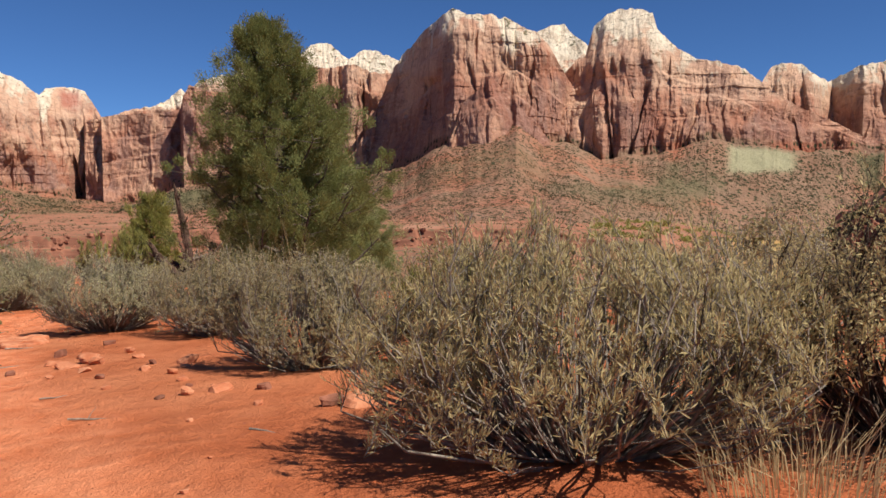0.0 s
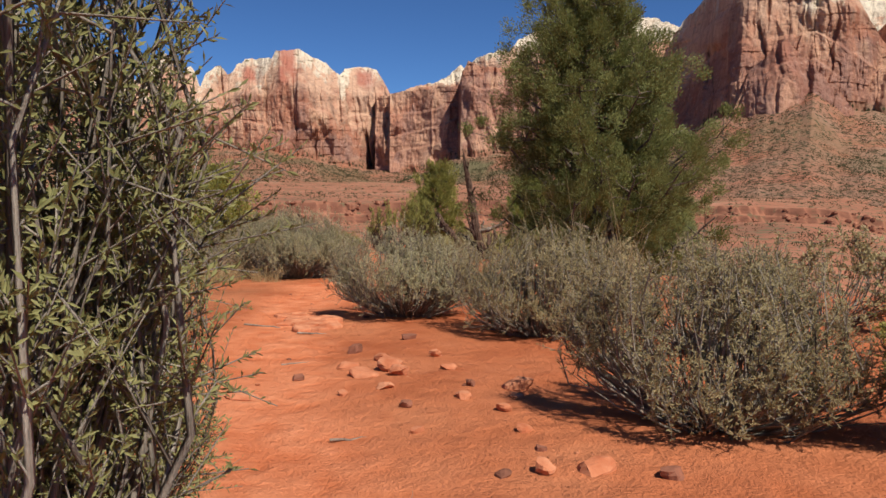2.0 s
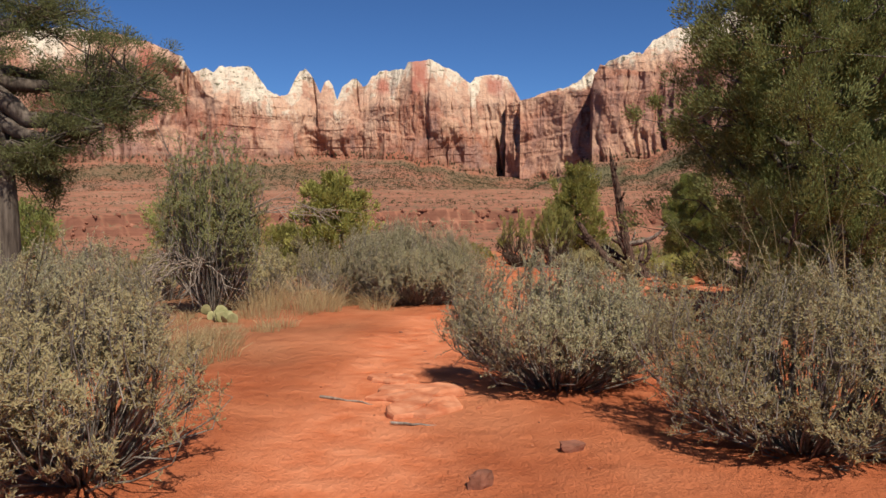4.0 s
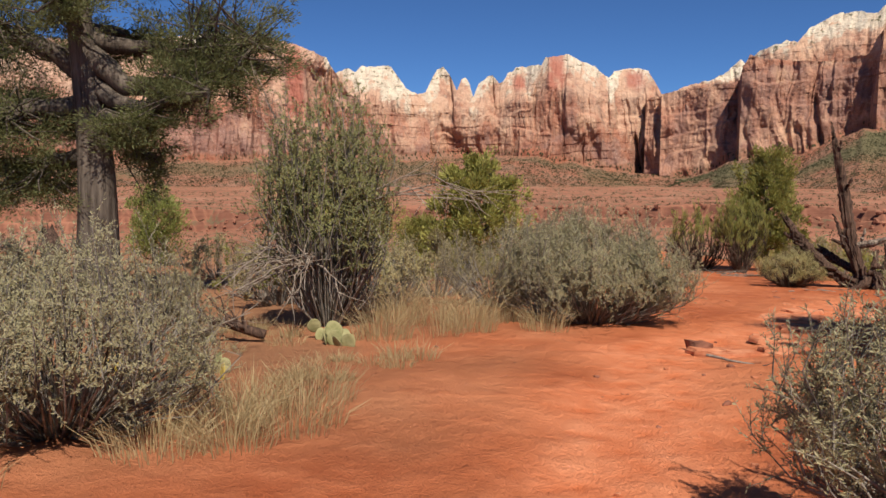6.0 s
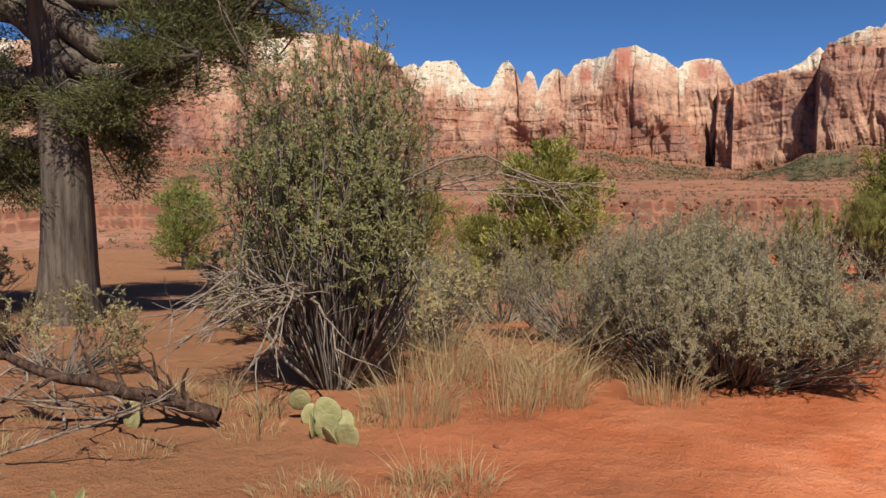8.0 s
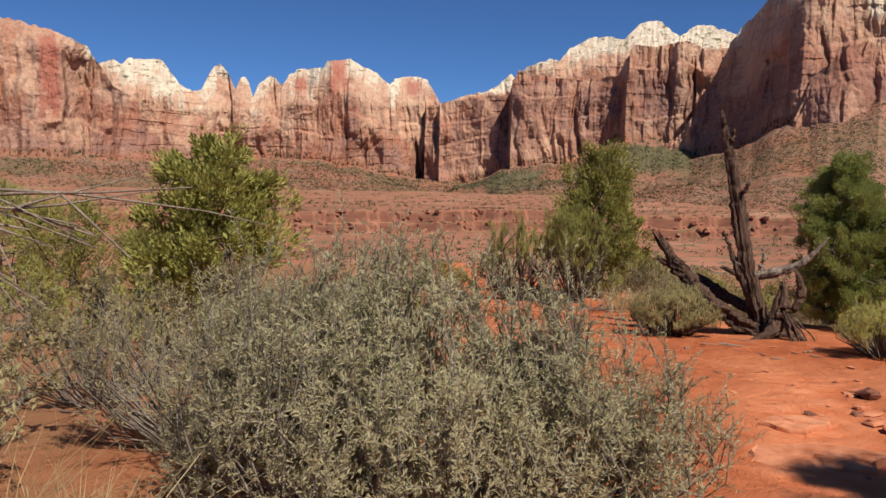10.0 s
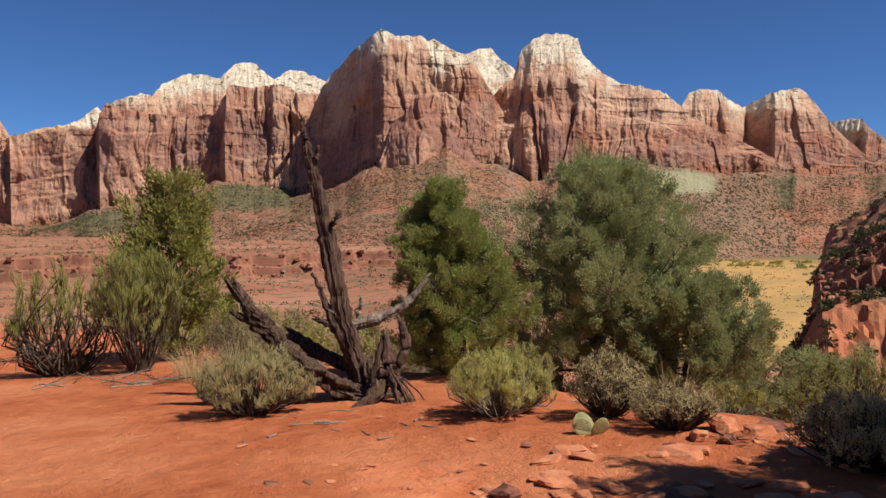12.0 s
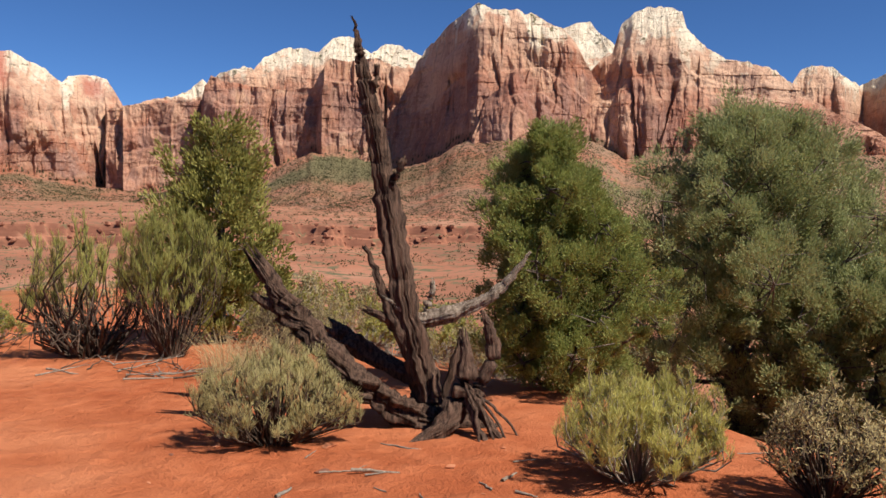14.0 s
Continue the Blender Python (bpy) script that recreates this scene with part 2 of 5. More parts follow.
def smooth(a, b, x):
    t = np.clip((x - a) / (b - a), 0, 1)
    return t * t * (3 - 2 * t)


def make_mesh(name, V, F, mat, shade=True, attrs=None):
    V, F = np.asarray(V, np.float32), np.asarray(F, np.int32)
    me = bpy.data.meshes.new(name)
    n, k = F.shape
    me.vertices.add(len(V))
    me.vertices.foreach_set("co", V.ravel())
    me.loops.add(n * k)
    me.loops.foreach_set("vertex_index", F.ravel())
    me.polygons.add(n)
    me.polygons.foreach_set("loop_start", np.arange(0, n * k, k, dtype=np.int32))
    me.polygons.foreach_set("use_smooth", np.full(n, shade))
    for key, val in (attrs or {}).items():
        me.attributes.new(key, "FLOAT", "POINT").data.foreach_set("value", np.asarray(val, np.float32).ravel())
    me.materials.append(mat)
    me.update(calc_edges=True)
    me.validate()
    return me


def part(name, mesh, parent, label=""):
    ob = new(name, mesh)
    ob.parent = parent
    return tagged(ob, label)


def thing(name, place, label, category, group="", kind="", turn=0.0):
    ob = new(name)
    ob.matrix_basis = pose(*place, 0, 0, turn)
    ob.empty_display_size = 0.2
    return tagged(ob, label, category, group, kind)


def grid_faces(rows, cols):
    i = np.arange(rows - 1)[:, None] * cols + np.arange(cols - 1)[None, :]
    return np.stack([i, i + 1, i + cols + 1, i + cols], -1).reshape(-1, 4)


def tubes(P, R, sides=3, knots=None):
    """Tapered tubes along N polylines of K points; knots(angle, row) may roughen the radius."""
    P, R = np.asarray(P, float), np.asarray(R, float)
    N, K, _ = P.shape
    T = unit(np.gradient(P, axis=1))
    ref = np.where(np.abs(T[..., 2:3]) > 0.9, np.array([1.0, 0, 0]), np.array([0, 0, 1.0]))
    A = unit(np.cross(T, ref))
    B = np.cross(T, A)
    an = np.arange(sides) * 2 * np.pi / sides
    rr = R[..., None] * (np.ones(sides) if knots is None else knots(an))
    V = P[:, :, None, :] + rr[..., None] * (A[:, :, None, :] * np.cos(an)[:, None] + B[:, :, None, :] * np.sin(an)[:, None])
    base = (np.arange(N)[:, None, None] * K + np.arange(K - 1)[None, :, None]) * sides
    j = np.arange(sides)[None, None, :]
    j2 = (j + 1) % sides
    F = np.stack([base + j, base + j2, base + sides + j2, base + sides + j], -1).reshape(-1, 4)
    return V.reshape(-1, 3), F


def blades(pos, way, length, width, rng, cup=0.25, face=None):
    """Small pointed leaves, four corners each, cupped along the middle."""
    n = len(pos)
    way = unit(way)
    side = unit(np.cross(way, rng.normal(size=(n, 3)) * (1.0 if face is None else 0.42) + (0 if face is None else face)))
    up = np.cross(side, way)
    L, W = np.reshape(length, (-1, 1)), np.reshape(width, (-1, 1))
    a, c = pos, pos + way * L
    m = pos + way * L * 0.55 + up * W * cup
    V = np.stack([a, m + side * W * 0.5, c, m - side * W * 0.5], 1).reshape(-1, 3)
    return V, np.arange(n * 4).reshape(n, 4)


# ---- the ground: one sheet from the plateau to the horizon ----
CX, CY, EYE = -9.0, 20.0, 1.3
# the trodden line, as points on the plateau
TRAIL = np.array([(-1.0, 1.0), (-3.2, 7.5), (-6.5, 12.2), (-9.2, 16.5), (-10.6, 20.0), (-10.6, 24.0), (-10.8, 28.0)])


def polar(x, y):
    return np.degrees(np.arctan2(x - CX, y - CY)), np.hypot(x - CX, y - CY)


def trail_distance(x, y):
    d = np.full(np.shape(x), 1e9)
    for p, q in zip(TRAIL[:-1], TRAIL[1:]):
        v = q - p
        s = np.clip(((x - p[0]) * v[0] + (y - p[1]) * v[1]) / (v @ v), 0, 1)
        d = np.minimum(d, np.hypot(x - p[0] - s * v[0], y - p[1] - s * v[1]))
    return d


BENCH_AZ, BENCH_Z = (-90, -40, -25, -9, 7, 15, 22, 180), (-18, -17, -16, -14.5, -14, -26, -60, -60)


def height(x, y):
    x, y = np.asarray(x, float), np.asarray(y, float)
    az, r = polar(x, y)
    z = 1.10 + 0.0417 * x - 0.0492 * y - 0.15 * np.exp(-((x + 1.8) ** 2 + (y - 4.5) ** 2) / 8)
    z = z + 0.09 * (fbm(x * 0.45, y * 0.45, 3) - 0.5) + 0.055 * (fbm(x * 1.8, y * 1.8, 9) - 0.5) + 0.02 * (fbm(x * 6.0, y * 6.0, 19, 2) - 0.5)
    td = trail_distance(x, y)
    z = z - 0.05 * np.exp(-(td / 0.7) ** 2)
    # the brink, ahead and to one side, and a softer fall all round
    s = np.maximum(0.81 * (x + 8.0) + 0.59 * (y - 28.9), r - 46 + 8 * fbm(az * 0.05, 0.0, 21))
    s = s + 1.6 * (fbm(x * 0.3, y * 0.3, 5) - 0.5)
    drop = np.where(s > 0, 0.42 * s * s / (s + 3.0), 0)
    near = z - drop
    floor_z = np.interp(az, BENCH_AZ, BENCH_Z)
    low = floor_z - np.interp(az, (-90, -9, 12, 22, 180), (14, 13, 8, 0, 0))
    rl = 505 + 22 * (fbm(az * 0.35, 0.0, 31) - 0.5) + 10 * (fbm(az * 2.4, 0.0, 32) - 0.5)
    step = 0.45 * smooth(-7, -4, r - rl) + 0.55 * smooth(2, 5, r - rl)
    far = low + (floor_z - low) * step
    far = far + smooth(60, 200, r) * np.where(az > 20, 1.5, 5.0) * (fbm(x * 0.012, y * 0.012, 41) - 0.5) * 2
    far = far + smooth(700, 1500, r) * 4
    z = np.where(r < 60, near, np.maximum(near, far))
    return np.where(r > 200, far, z)


def gz(x, y):
    return float(height(np.array([x]), np.array([y]))[0])


def build_ground():
    azs = np.concatenate([np.arange(-82, 50, 0.4), np.linspace(50, 278, 90)])
    rs = np.concatenate([[0.0], np.geomspace(0.25, 480, 240), np.arange(484, 530, 1.6), np.geomspace(532, 4900, 46)])
    A, R = np.meshgrid(np.radians(azs), rs)
    X, Y = CX + R * np.sin(A), CY + R * np.cos(A)
    Z = height(X, Y)
    az, r = polar(X, Y)
    dz = np.hypot(np.gradient(Z, axis=0) / np.maximum(np.gradient(R, axis=0), 1e-6), 0)
    td = trail_distance(X, Y)
    wob = fbm(X * 0.8, Y * 0.8, 17)
    attrs = dict(
        far=smooth(42, 75, r + 12 * wob),
        # steep bench faces, which take the varnish colour with its painted overhang shade
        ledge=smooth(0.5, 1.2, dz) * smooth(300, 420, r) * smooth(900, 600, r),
        trodden=smooth(0.95, 0.15, td + 1.1 * (wob - 0.5)),
        litter=0.75 * smooth(-3, 2, -(X + 12.2) * 0.75 - np.abs(Y - 16) * 0.35 + 3 * (wob - 0.5)) * smooth(0.5, 1.4, td),
        meadow=smooth(18, 22, az + 4 * (fbm(X * 0.01, Y * 0.01, 8) - 0.5)) * smooth(47, 38, az) * smooth(300, 420, r) * smooth(1500, 1250, r + 300 * (fbm(az * 0.2, r * 0.004, 9) - 0.5)),
        green=smooth(8, 14, az) * smooth(300, 500, r) * 0.7 * smooth(0.55, 0.7, fbm(X * 0.008, Y * 0.008, 14) + 0.25 * smooth(1150, 1350, r)),
    )
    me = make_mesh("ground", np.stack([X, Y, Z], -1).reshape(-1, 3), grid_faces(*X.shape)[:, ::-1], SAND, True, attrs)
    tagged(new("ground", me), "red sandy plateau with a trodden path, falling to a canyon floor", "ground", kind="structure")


build_ground()


# ---- the canyon walls ----
TALUS = []


def panel(x, y, seed, edge=0.09):
    """Flat faces of random depth that meet in sharp upright edges."""
    x, y = np.broadcast_arrays(np.asarray(x, float), np.asarray(y, float))
    ix, iy = np.floor(x), np.floor(y)
    fx, fy = smooth(0.5 - edge, 0.5 + edge, x - ix), smooth(0.4, 0.6, y - iy)
    a, b = lattice(ix, iy, seed), lattice(ix + 1, iy, seed)
    c, d = lattice(ix, iy + 1, seed), lattice(ix + 1, iy + 1, seed)
    return (a * (1 - fx) + b * fx) * (1 - fy) + (c * (1 - fx) + d * fx) * fy


def massif(label, seed, azs, top, base, dist, white, foot=None, reach=0.5, big=50.0, rows=100, soft=0.35, lean=0.22, fins=(), cap=(), bank=(), ruddy=0.5, rough=1.0, verdure=0.5):
    """A canyon wall given by bearing: its skyline, the foot of its cliffs and of its talus, the level where the rock turns
    pale (all degrees above the eye), and its distance. fins: edges that stand proud (bearing low and high, from and to level, depth, width)."""
    az = np.arange(*azs)
    et = np.interp(az, *zip(*top)) + rough * (0.10 * (fbm(az * 4.1, 0.0, seed, 3) - 0.5) + 0.12 * (panel(az * 3.3, 0.0, seed + 3, 0.2) - 0.5))
    eb = np.interp(az, *zip(*base)) + 0.5 * (fbm(az * 0.9, 0.0, seed + 1) - 0.5)
    eb = np.minimum(eb, et - 0.4)
    r0 = np.interp(az, *zip(*dist))
    we = np.interp(az, *zip(*white))
    along = np.radians(az) * np.mean(r0)
    f = np.linspace(0, 1, rows)[:, None]
    el = eb + (et - eb) * f
    zz = r0 * np.tan(np.radians(el))
    bent = along + 44 * (fbm(along / 170, zz / 150, seed + 4) - 0.5) + 10 * (fbm(along / 30, zz / 40, seed + 14) - 0.5)
    pale = smooth(-0.4, 1.2, el - we)
    calm = 1 - 0.7 * pale
    loud = calm * (0.35 + 0.9 * smooth(0.35, 0.65, fbm(along / 160, zz / 220, seed + 16)))
    rise = zz + 130 * fbm(along / 120, zz / 300, seed + 11)
    d = big * 1.1 * (fbm(bent / 330, zz / 500, seed + 5, 2) - 0.5) + 0.7 * big * calm * (panel(bent / 130, rise / 420, seed + 6) - 0.5)
    d = d + loud * big * (0.75 * (panel(bent / 52, rise / 260, seed + 7) - 0.5) + 0.42 * (panel(bent / 21, rise / 150, seed + 8, 0.14) - 0.5))
    skew = along + 0.5 * zz
    d = d + 0.5 * big * calm * (panel(skew / 75, (zz - 0.6 * along) / 160, seed + 32, 0.2) - 0.5)
    d = d - 9 * ridge(bent / 17, zz / 70, seed + 9) - 6 * fbm(along / 8, zz / 8, seed + 10)
    d = d + loud * (7 * smooth(0.9, 0.98, ridge(bent / 70, zz / 420, seed + 22)) + 3 * smooth(0.9, 0.98, ridge(bent / 26, zz / 150, seed + 23)))
    bed = zz / 31 + 1.6 * fbm(along / 260, zz / 160, seed + 24)
    d = d + 3.2 * (bed - np.floor(bed)) * smooth(0.45, 0.7, fbm(along / 90, zz / 60, seed + 25))
    d = d + 12 * np.cumsum(np.clip(fbm(along / 320, zz / 22, seed + 26) - 0.57, 0, 1), axis=0) * 60 / rows
    for lv in (0.28, 0.52, 0.74):                    # terraces between the strata
        d = d + 14 * smooth(0.4, 0.7, fbm(along / 120, lv * 9, seed + 28)) * smooth(-0.015, 0.015, f - lv - 0.22 * (fbm(along / 240, lv * 7, seed + 29) - 0.5))
    tall = np.maximum(et - eb, 0.1) * r0 * np.pi / 180
    d = d + tall * lean * f + 0.8 * r0 * np.pi / 180 * np.clip(el - we, 0, None) ** 1.1
    for a0, a1, e0, e1, depth, wide in fins:
        edge = a0 + (a1 - a0) * (el - e0) / (e1 - e0) + 0.22 * (fbm(el * 1.3, 0.0, seed + 40) - 0.5) + 0 * az
        gap = np.clip(edge - az, 0, None)
        d = d + 0.65 * depth * smooth(0, 0.1, gap) * np.exp(-(gap / wide) ** 2) * smooth(e0 - 0.6, e0 + 0.2, el) * smooth(e1 + 0.6, e1 - 0.3, el)
    low = d[:10].min(axis=0)
    near = r0 + low
    for k in (4, 9, 17, 30):
        pad = np.pad(near, k, mode="edge")
        near = np.minimum(np.minimum(pad[:len(near)], pad[2 * k:]), near)
    near = np.convolve(np.pad(near, 30, mode="edge"), np.ones(61) / 61, "valid")
    r = r0 + d
    R_, E_ = [r, r[-1:] + 120, r[-1:] + 500], [el, el[-1:] - 0.6, el[-1:] * 0 - 2]
    nt = 0
    if foot:
        r[0] = np.minimum(near, r[1] - 2)
        ef = np.interp(az, *zip(*foot))
        far_in = np.interp(az, *zip(*reach)) if isinstance(reach, list) else reach
        g = np.linspace(0, 1, 34)[:-1, None]
        nt = len(g)
        rt = near * far_in + (r[0] - near * far_in) * g
        gully = ridge(along / 150 + 0.0 * g, g * 0.8, seed + 12) - 0.5
        wave = 0.8 * gully + 1.5 * (fbm(along / 260, rt / 300, seed + 19) - 0.5) + 0.5 * (fbm(along / 60, rt / 60, seed + 13) - 0.5)
        elt = ef + (eb - ef) * (0.55 * g ** 1.6 + 0.45 * g) + wave * np.sin(np.pi * g ** 0.7)
        R_, E_ = [rt] + R_, [elt] + E_
    else:
        R_, E_ = [r[:1] - 2] + R_, [el[:1] - 3] + E_
        nt = 1
    Rr, El = np.concatenate(R_), np.concatenate(E_)
    A = np.radians(az)[None, :] + 0 * Rr
    X, Y, Z = CX + Rr * np.sin(A), CY + Rr * np.cos(A), EYE + Rr * np.tan(np.radians(El))
    body = slice(nt, nt + rows)
    tal, wh, rc, gr, bk = (np.zeros_like(Rr) for _ in range(5))
    tal[:nt] = 1
    tal[body] = smooth(0.5, 0.1, el - eb - 0.6 * fbm(along / 60, zz / 60, seed + 17)) if foot else 0
    wh[body] = np.clip(0.62 + soft * (el - we) + 0.6 * (fbm(along / 150, zz / 90, seed + 15) - 0.5) + 0.7 * (fbm(bent / 34, zz / 170, seed + 27) - 0.5), 0, 1)
    wh[nt + rows:] = 1
    for c0, c1, e0, e1 in cap:
        rc[body] = np.maximum(rc[body], 0.8 * smooth(0.25, 0.5, fbm(along / 30, zz / 40, seed + 31)) * smooth(c0 - 0.25, c0 + 0.25, az) * smooth(c1 + 0.25, c1 - 0.25, az) * smooth(e0 - 0.4, e0 + 0.4, el) * smooth(e1 + 0.3, e1 - 0.3, el))
    if foot:
        gr[:nt] = verdure * smooth(0.44, 0.56, fbm(along / 190, rt / 220, seed + 18)) * smooth(0.35, 0.85, g)
        for c0, c1, e0, e1 in bank:
            q = elt - 0.5 * (fbm(az * 0.9, elt, seed + 33) - 0.5)
            bk[:nt] = np.maximum(bk[:nt], smooth(c0 - 0.3, c0 + 0.5, az) * smooth(c1 + 0.5, c1 - 0.5, az) * smooth(e0 - 0.2, e0 + 0.2, q) * smooth(e1 + 0.2, e1 - 0.2, q))
        pick = np.random.default_rng(seed)
        n = int(np.ptp(az) * 330)
        i, j = (pick.random(n) ** 0.8 * (nt - 2)).astype(int) + 1, (pick.random(n) * (len(az) - 1)).astype(int)
        u = pick.random(n)
        spot = [G[i, j] * (1 - u) + G[i + 1, j] * u for G in (X, Y, Z)]
        keep = (fbm(spot[0] / 130, spot[1] / 130, seed + 30) > 0.34) & (bk[i, j] < 0.3)
        TALUS.append([c[keep] for c in spot])
    me = make_mesh("mountain", np.stack([X, Y, Z], -1).reshape(-1, 3), grid_faces(*X.shape), CLIFF, False,
                   dict(talus=tal, white=wh, redcap=rc, green=gr, bank=bk, ruddy=ruddy + 0 * Rr))
    return tagged(new("mountain", me), label, "mountain", kind="structure")


massif("pink sandstone canyon wall with a red-streaked brow", 13, (-88, -42.8, 0.075),
       top=[(-90, 8.2), (-75, 8.8), (-64, 9.6), (-58, 10.4), (-55, 10.2)] + [(-52.85, 9.81), (-51.75, 9.41), (-50.55, 8.99), (-50.07, 8.17), (-48.94, 6.47), (-47.19, 5.56), (-45.2, 5.02), (-43.18, 4.68)],
       base=[(-90, 2.2), (-62, 1.2), (-48, 1.5), (-42.8, 1.6)], foot=[(-90, -3.2), (-42, -3.2)], reach=0.4, dist=[(-90, 2150), (-52, 2200), (-48, 2300), (-42.5, 2440)],
       white=[(-90, 8.2), (-58, 8.0), (-52, 9.0), (-48, 8.0), (-42, 7)], cap=[(-53.5, -52.2, 4, 9.4)], soft=0.12, ruddy=0.85, big=46, fins=[(-50.3, -50.0, 5, 9, 60, 1.0)])
massif("pale canyon wall with white towers and a red-stained peak", 11, (-50.5, -20.6, 0.05),
       top=[(-49.81, 7.88), (-48.92, 8.24), (-48.42, 7.95), (-47.95, 8.37), (-45.78, 8.48), (-45.19, 7.63), (-44.71, 6.93), (-43.78, 6.41), (-43.17, 6.59), (-42.68, 7.65), (-42.31, 8.27), (-41.86, 8.49), (-41.41, 7.9), (-40.83, 6.75), (-40.5, 7.49), (-40.21, 7.66), (-39.88, 7.14), (-39.59, 6.21), (-39.22, 7.12), (-38.63, 7.66), (-38.18, 7.88), (-37.71, 7.24), (-37.34, 7.41), (-37.05, 7.91), (-36.46, 8.33), (-34.57, 8.53), (-34.28, 9.1), (-32.51, 9.21), (-31.83, 8.81), (-30.77, 8.38), (-29.66, 7.49), (-29.25, 7.94), (-28.62, 8.1), (-27.57, 8.15), (-26.89, 7.9), (-26.41, 7.13), (-25.85, 6.15), (-23.03, 4.95), (-20.54, 4.12)], base=[(-50.5, 1.5), (-42.8, 1.8), (-35.6, 1.9), (-28, 0.5), (-20, 1.2)], foot=[(-50.5, -3.2), (-20, -3.0)], reach=0.36,
       dist=[(-50.5, 2640), (-45, 2560), (-38, 2600), (-34, 2480), (-31, 2500), (-28, 2560), (-20.5, 2760)],
       white=[(-50, 5.8), (-45, 5.5), (-42.7, 5.0), (-41, 5.2), (-39, 5.4), (-36, 6.0), (-34, 7.0), (-31, 6.2), (-29, 5.9), (-26, 6.2), (-20, 6.6)],
       cap=[(-34.1, -32.9, 6.9, 9.6), (-28.4, -27.2, 6.7, 7.9), (-36.6, -35.4, 6.7, 7.8)], fins=[(-27.0, -27.5, 0.2, 3.2, 70, 0.55), (-41.0, -41.2, 4.5, 7.5, 60, 0.8), (-38.0, -38.0, 6, 7.4, 50, 0.5), (-24.0, -24.1, 2.5, 5.0, 50, 0.6)], soft=0.15, ruddy=0.9)
massif("banded red shoulder between the pale wall and the red cliffs", 29, (-27, -19, 0.05),
       top=[(-27.02, 5.98), (-25.77, 6.15), (-24.73, 6.55), (-23.08, 6.87), (-21.93, 7.11), (-20.62, 6.69), (-18.98, 5.94)], base=[(-27, 0.3), (-24, 0.5), (-19, 1.4)], dist=[(-27, 2520), (-25, 2440), (-19, 2400)], white=[(-27, 6.4), (-19, 7.2)], big=40,
       fins=[(-22.4, -22.4, 1.5, 3.8, 60, 0.7), (-22.9, -22.9, 1.5, 3.4, 50, 0.5)])
massif("white slickrock domes above the red cliffs", 41, (-24.7, -3.4, 0.05),
       top=[(-24.75, 6.61), (-22.17, 7.25), (-21.24, 7.88), (-20.63, 8.42), (-20.35, 8.14), (-19.46, 8.93), (-17.7, 9.53), (-17.13, 9.38), (-16.41, 10.2), (-15.09, 10.92), (-13.67, 11.08), (-12.45, 10.78), (-11.3, 11.92), (-9.97, 11.97), (-9.26, 11.32), (-8.62, 10.88), (-8.14, 11.15), (-7.58, 11.66), (-6.53, 11.52), (-5.14, 10.95), (-3.32, 10.46)], base=[(-25, 4), (-3, 6)], dist=[(-25, 2700), (-3, 2560)], white=[(-25, 6.4), (-20.5, 6.8), (-19, 8.4), (-15, 9.0), (-12, 9.6), (-9, 9.8), (-3, 9.4)], big=36, lean=0.5, soft=0.55)
massif("red sandstone cliffs cut by tall shaded clefts", 23, (-25.9, -3.4, 0.05),
       top=[(-25.99, 6.22), (-24.12, 6.52), (-22.17, 6.63), (-20.7, 7), (-20.49, 7.98), (-20.08, 8.69), (-19.11, 8.39), (-16.8, 8.11), (-15.08, 7.99), (-12.83, 8.33), (-12.22, 9.59), (-11.68, 10.41), (-10.51, 10.25), (-8.22, 10.55), (-6.93, 10.06), (-5.38, 9.89), (-3.31, 8.63)], base=[(-26, -0.19), (-24.12, 0.28), (-20.83, 1.32), (-16.25, 2.05), (-14.02, 3.07), (-12.89, 3.59), (-9.78, 3.44), (-7.78, 3.24), (-5.54, 2.8), (-3.26, 2.8)], foot=[(-27, -3.6), (-24, -2.4), (-9, -1.8), (-2, -1.8)], reach=0.4,
       dist=[(-26, 2380), (-22, 2320), (-20.75, 2290), (-20.55, 2180), (-14, 2140), (-12.6, 2110), (-12.2, 2060), (-3, 2080)],
       white=[(-26, 7.4), (-21, 9.6), (-13, 10.0), (-10, 12), (-3, 11.6)], big=44, fins=[(-12.5, -12.0, 3.4, 9.6, 52, 1.1), (-7.2, -7.4, 4.0, 9.0, 30, 0.6), (-15.2, -15.6, 2.6, 5.5, 40, 0.5), (-20.6, -20.5, 3.5, 8.2, 50, 0.6)], soft=0.22, ruddy=0.8, verdure=0.9)
massif("white slickrock cone behind the great dome", 43, (4.3, 10.6, 0.05),
       top=[(4.26, 12.11), (5.32, 12.73), (6.47, 13.19), (7.49, 13.28), (8.18, 12.51), (9.04, 11.91), (9.69, 11.25), (10.68, 9.9)], base=[(4, 8), (11, 7)], dist=[(4, 2050), (11, 2050)], white=[(4, 8), (11, 8)], big=14, lean=0.6, soft=0.6, rough=0.5)
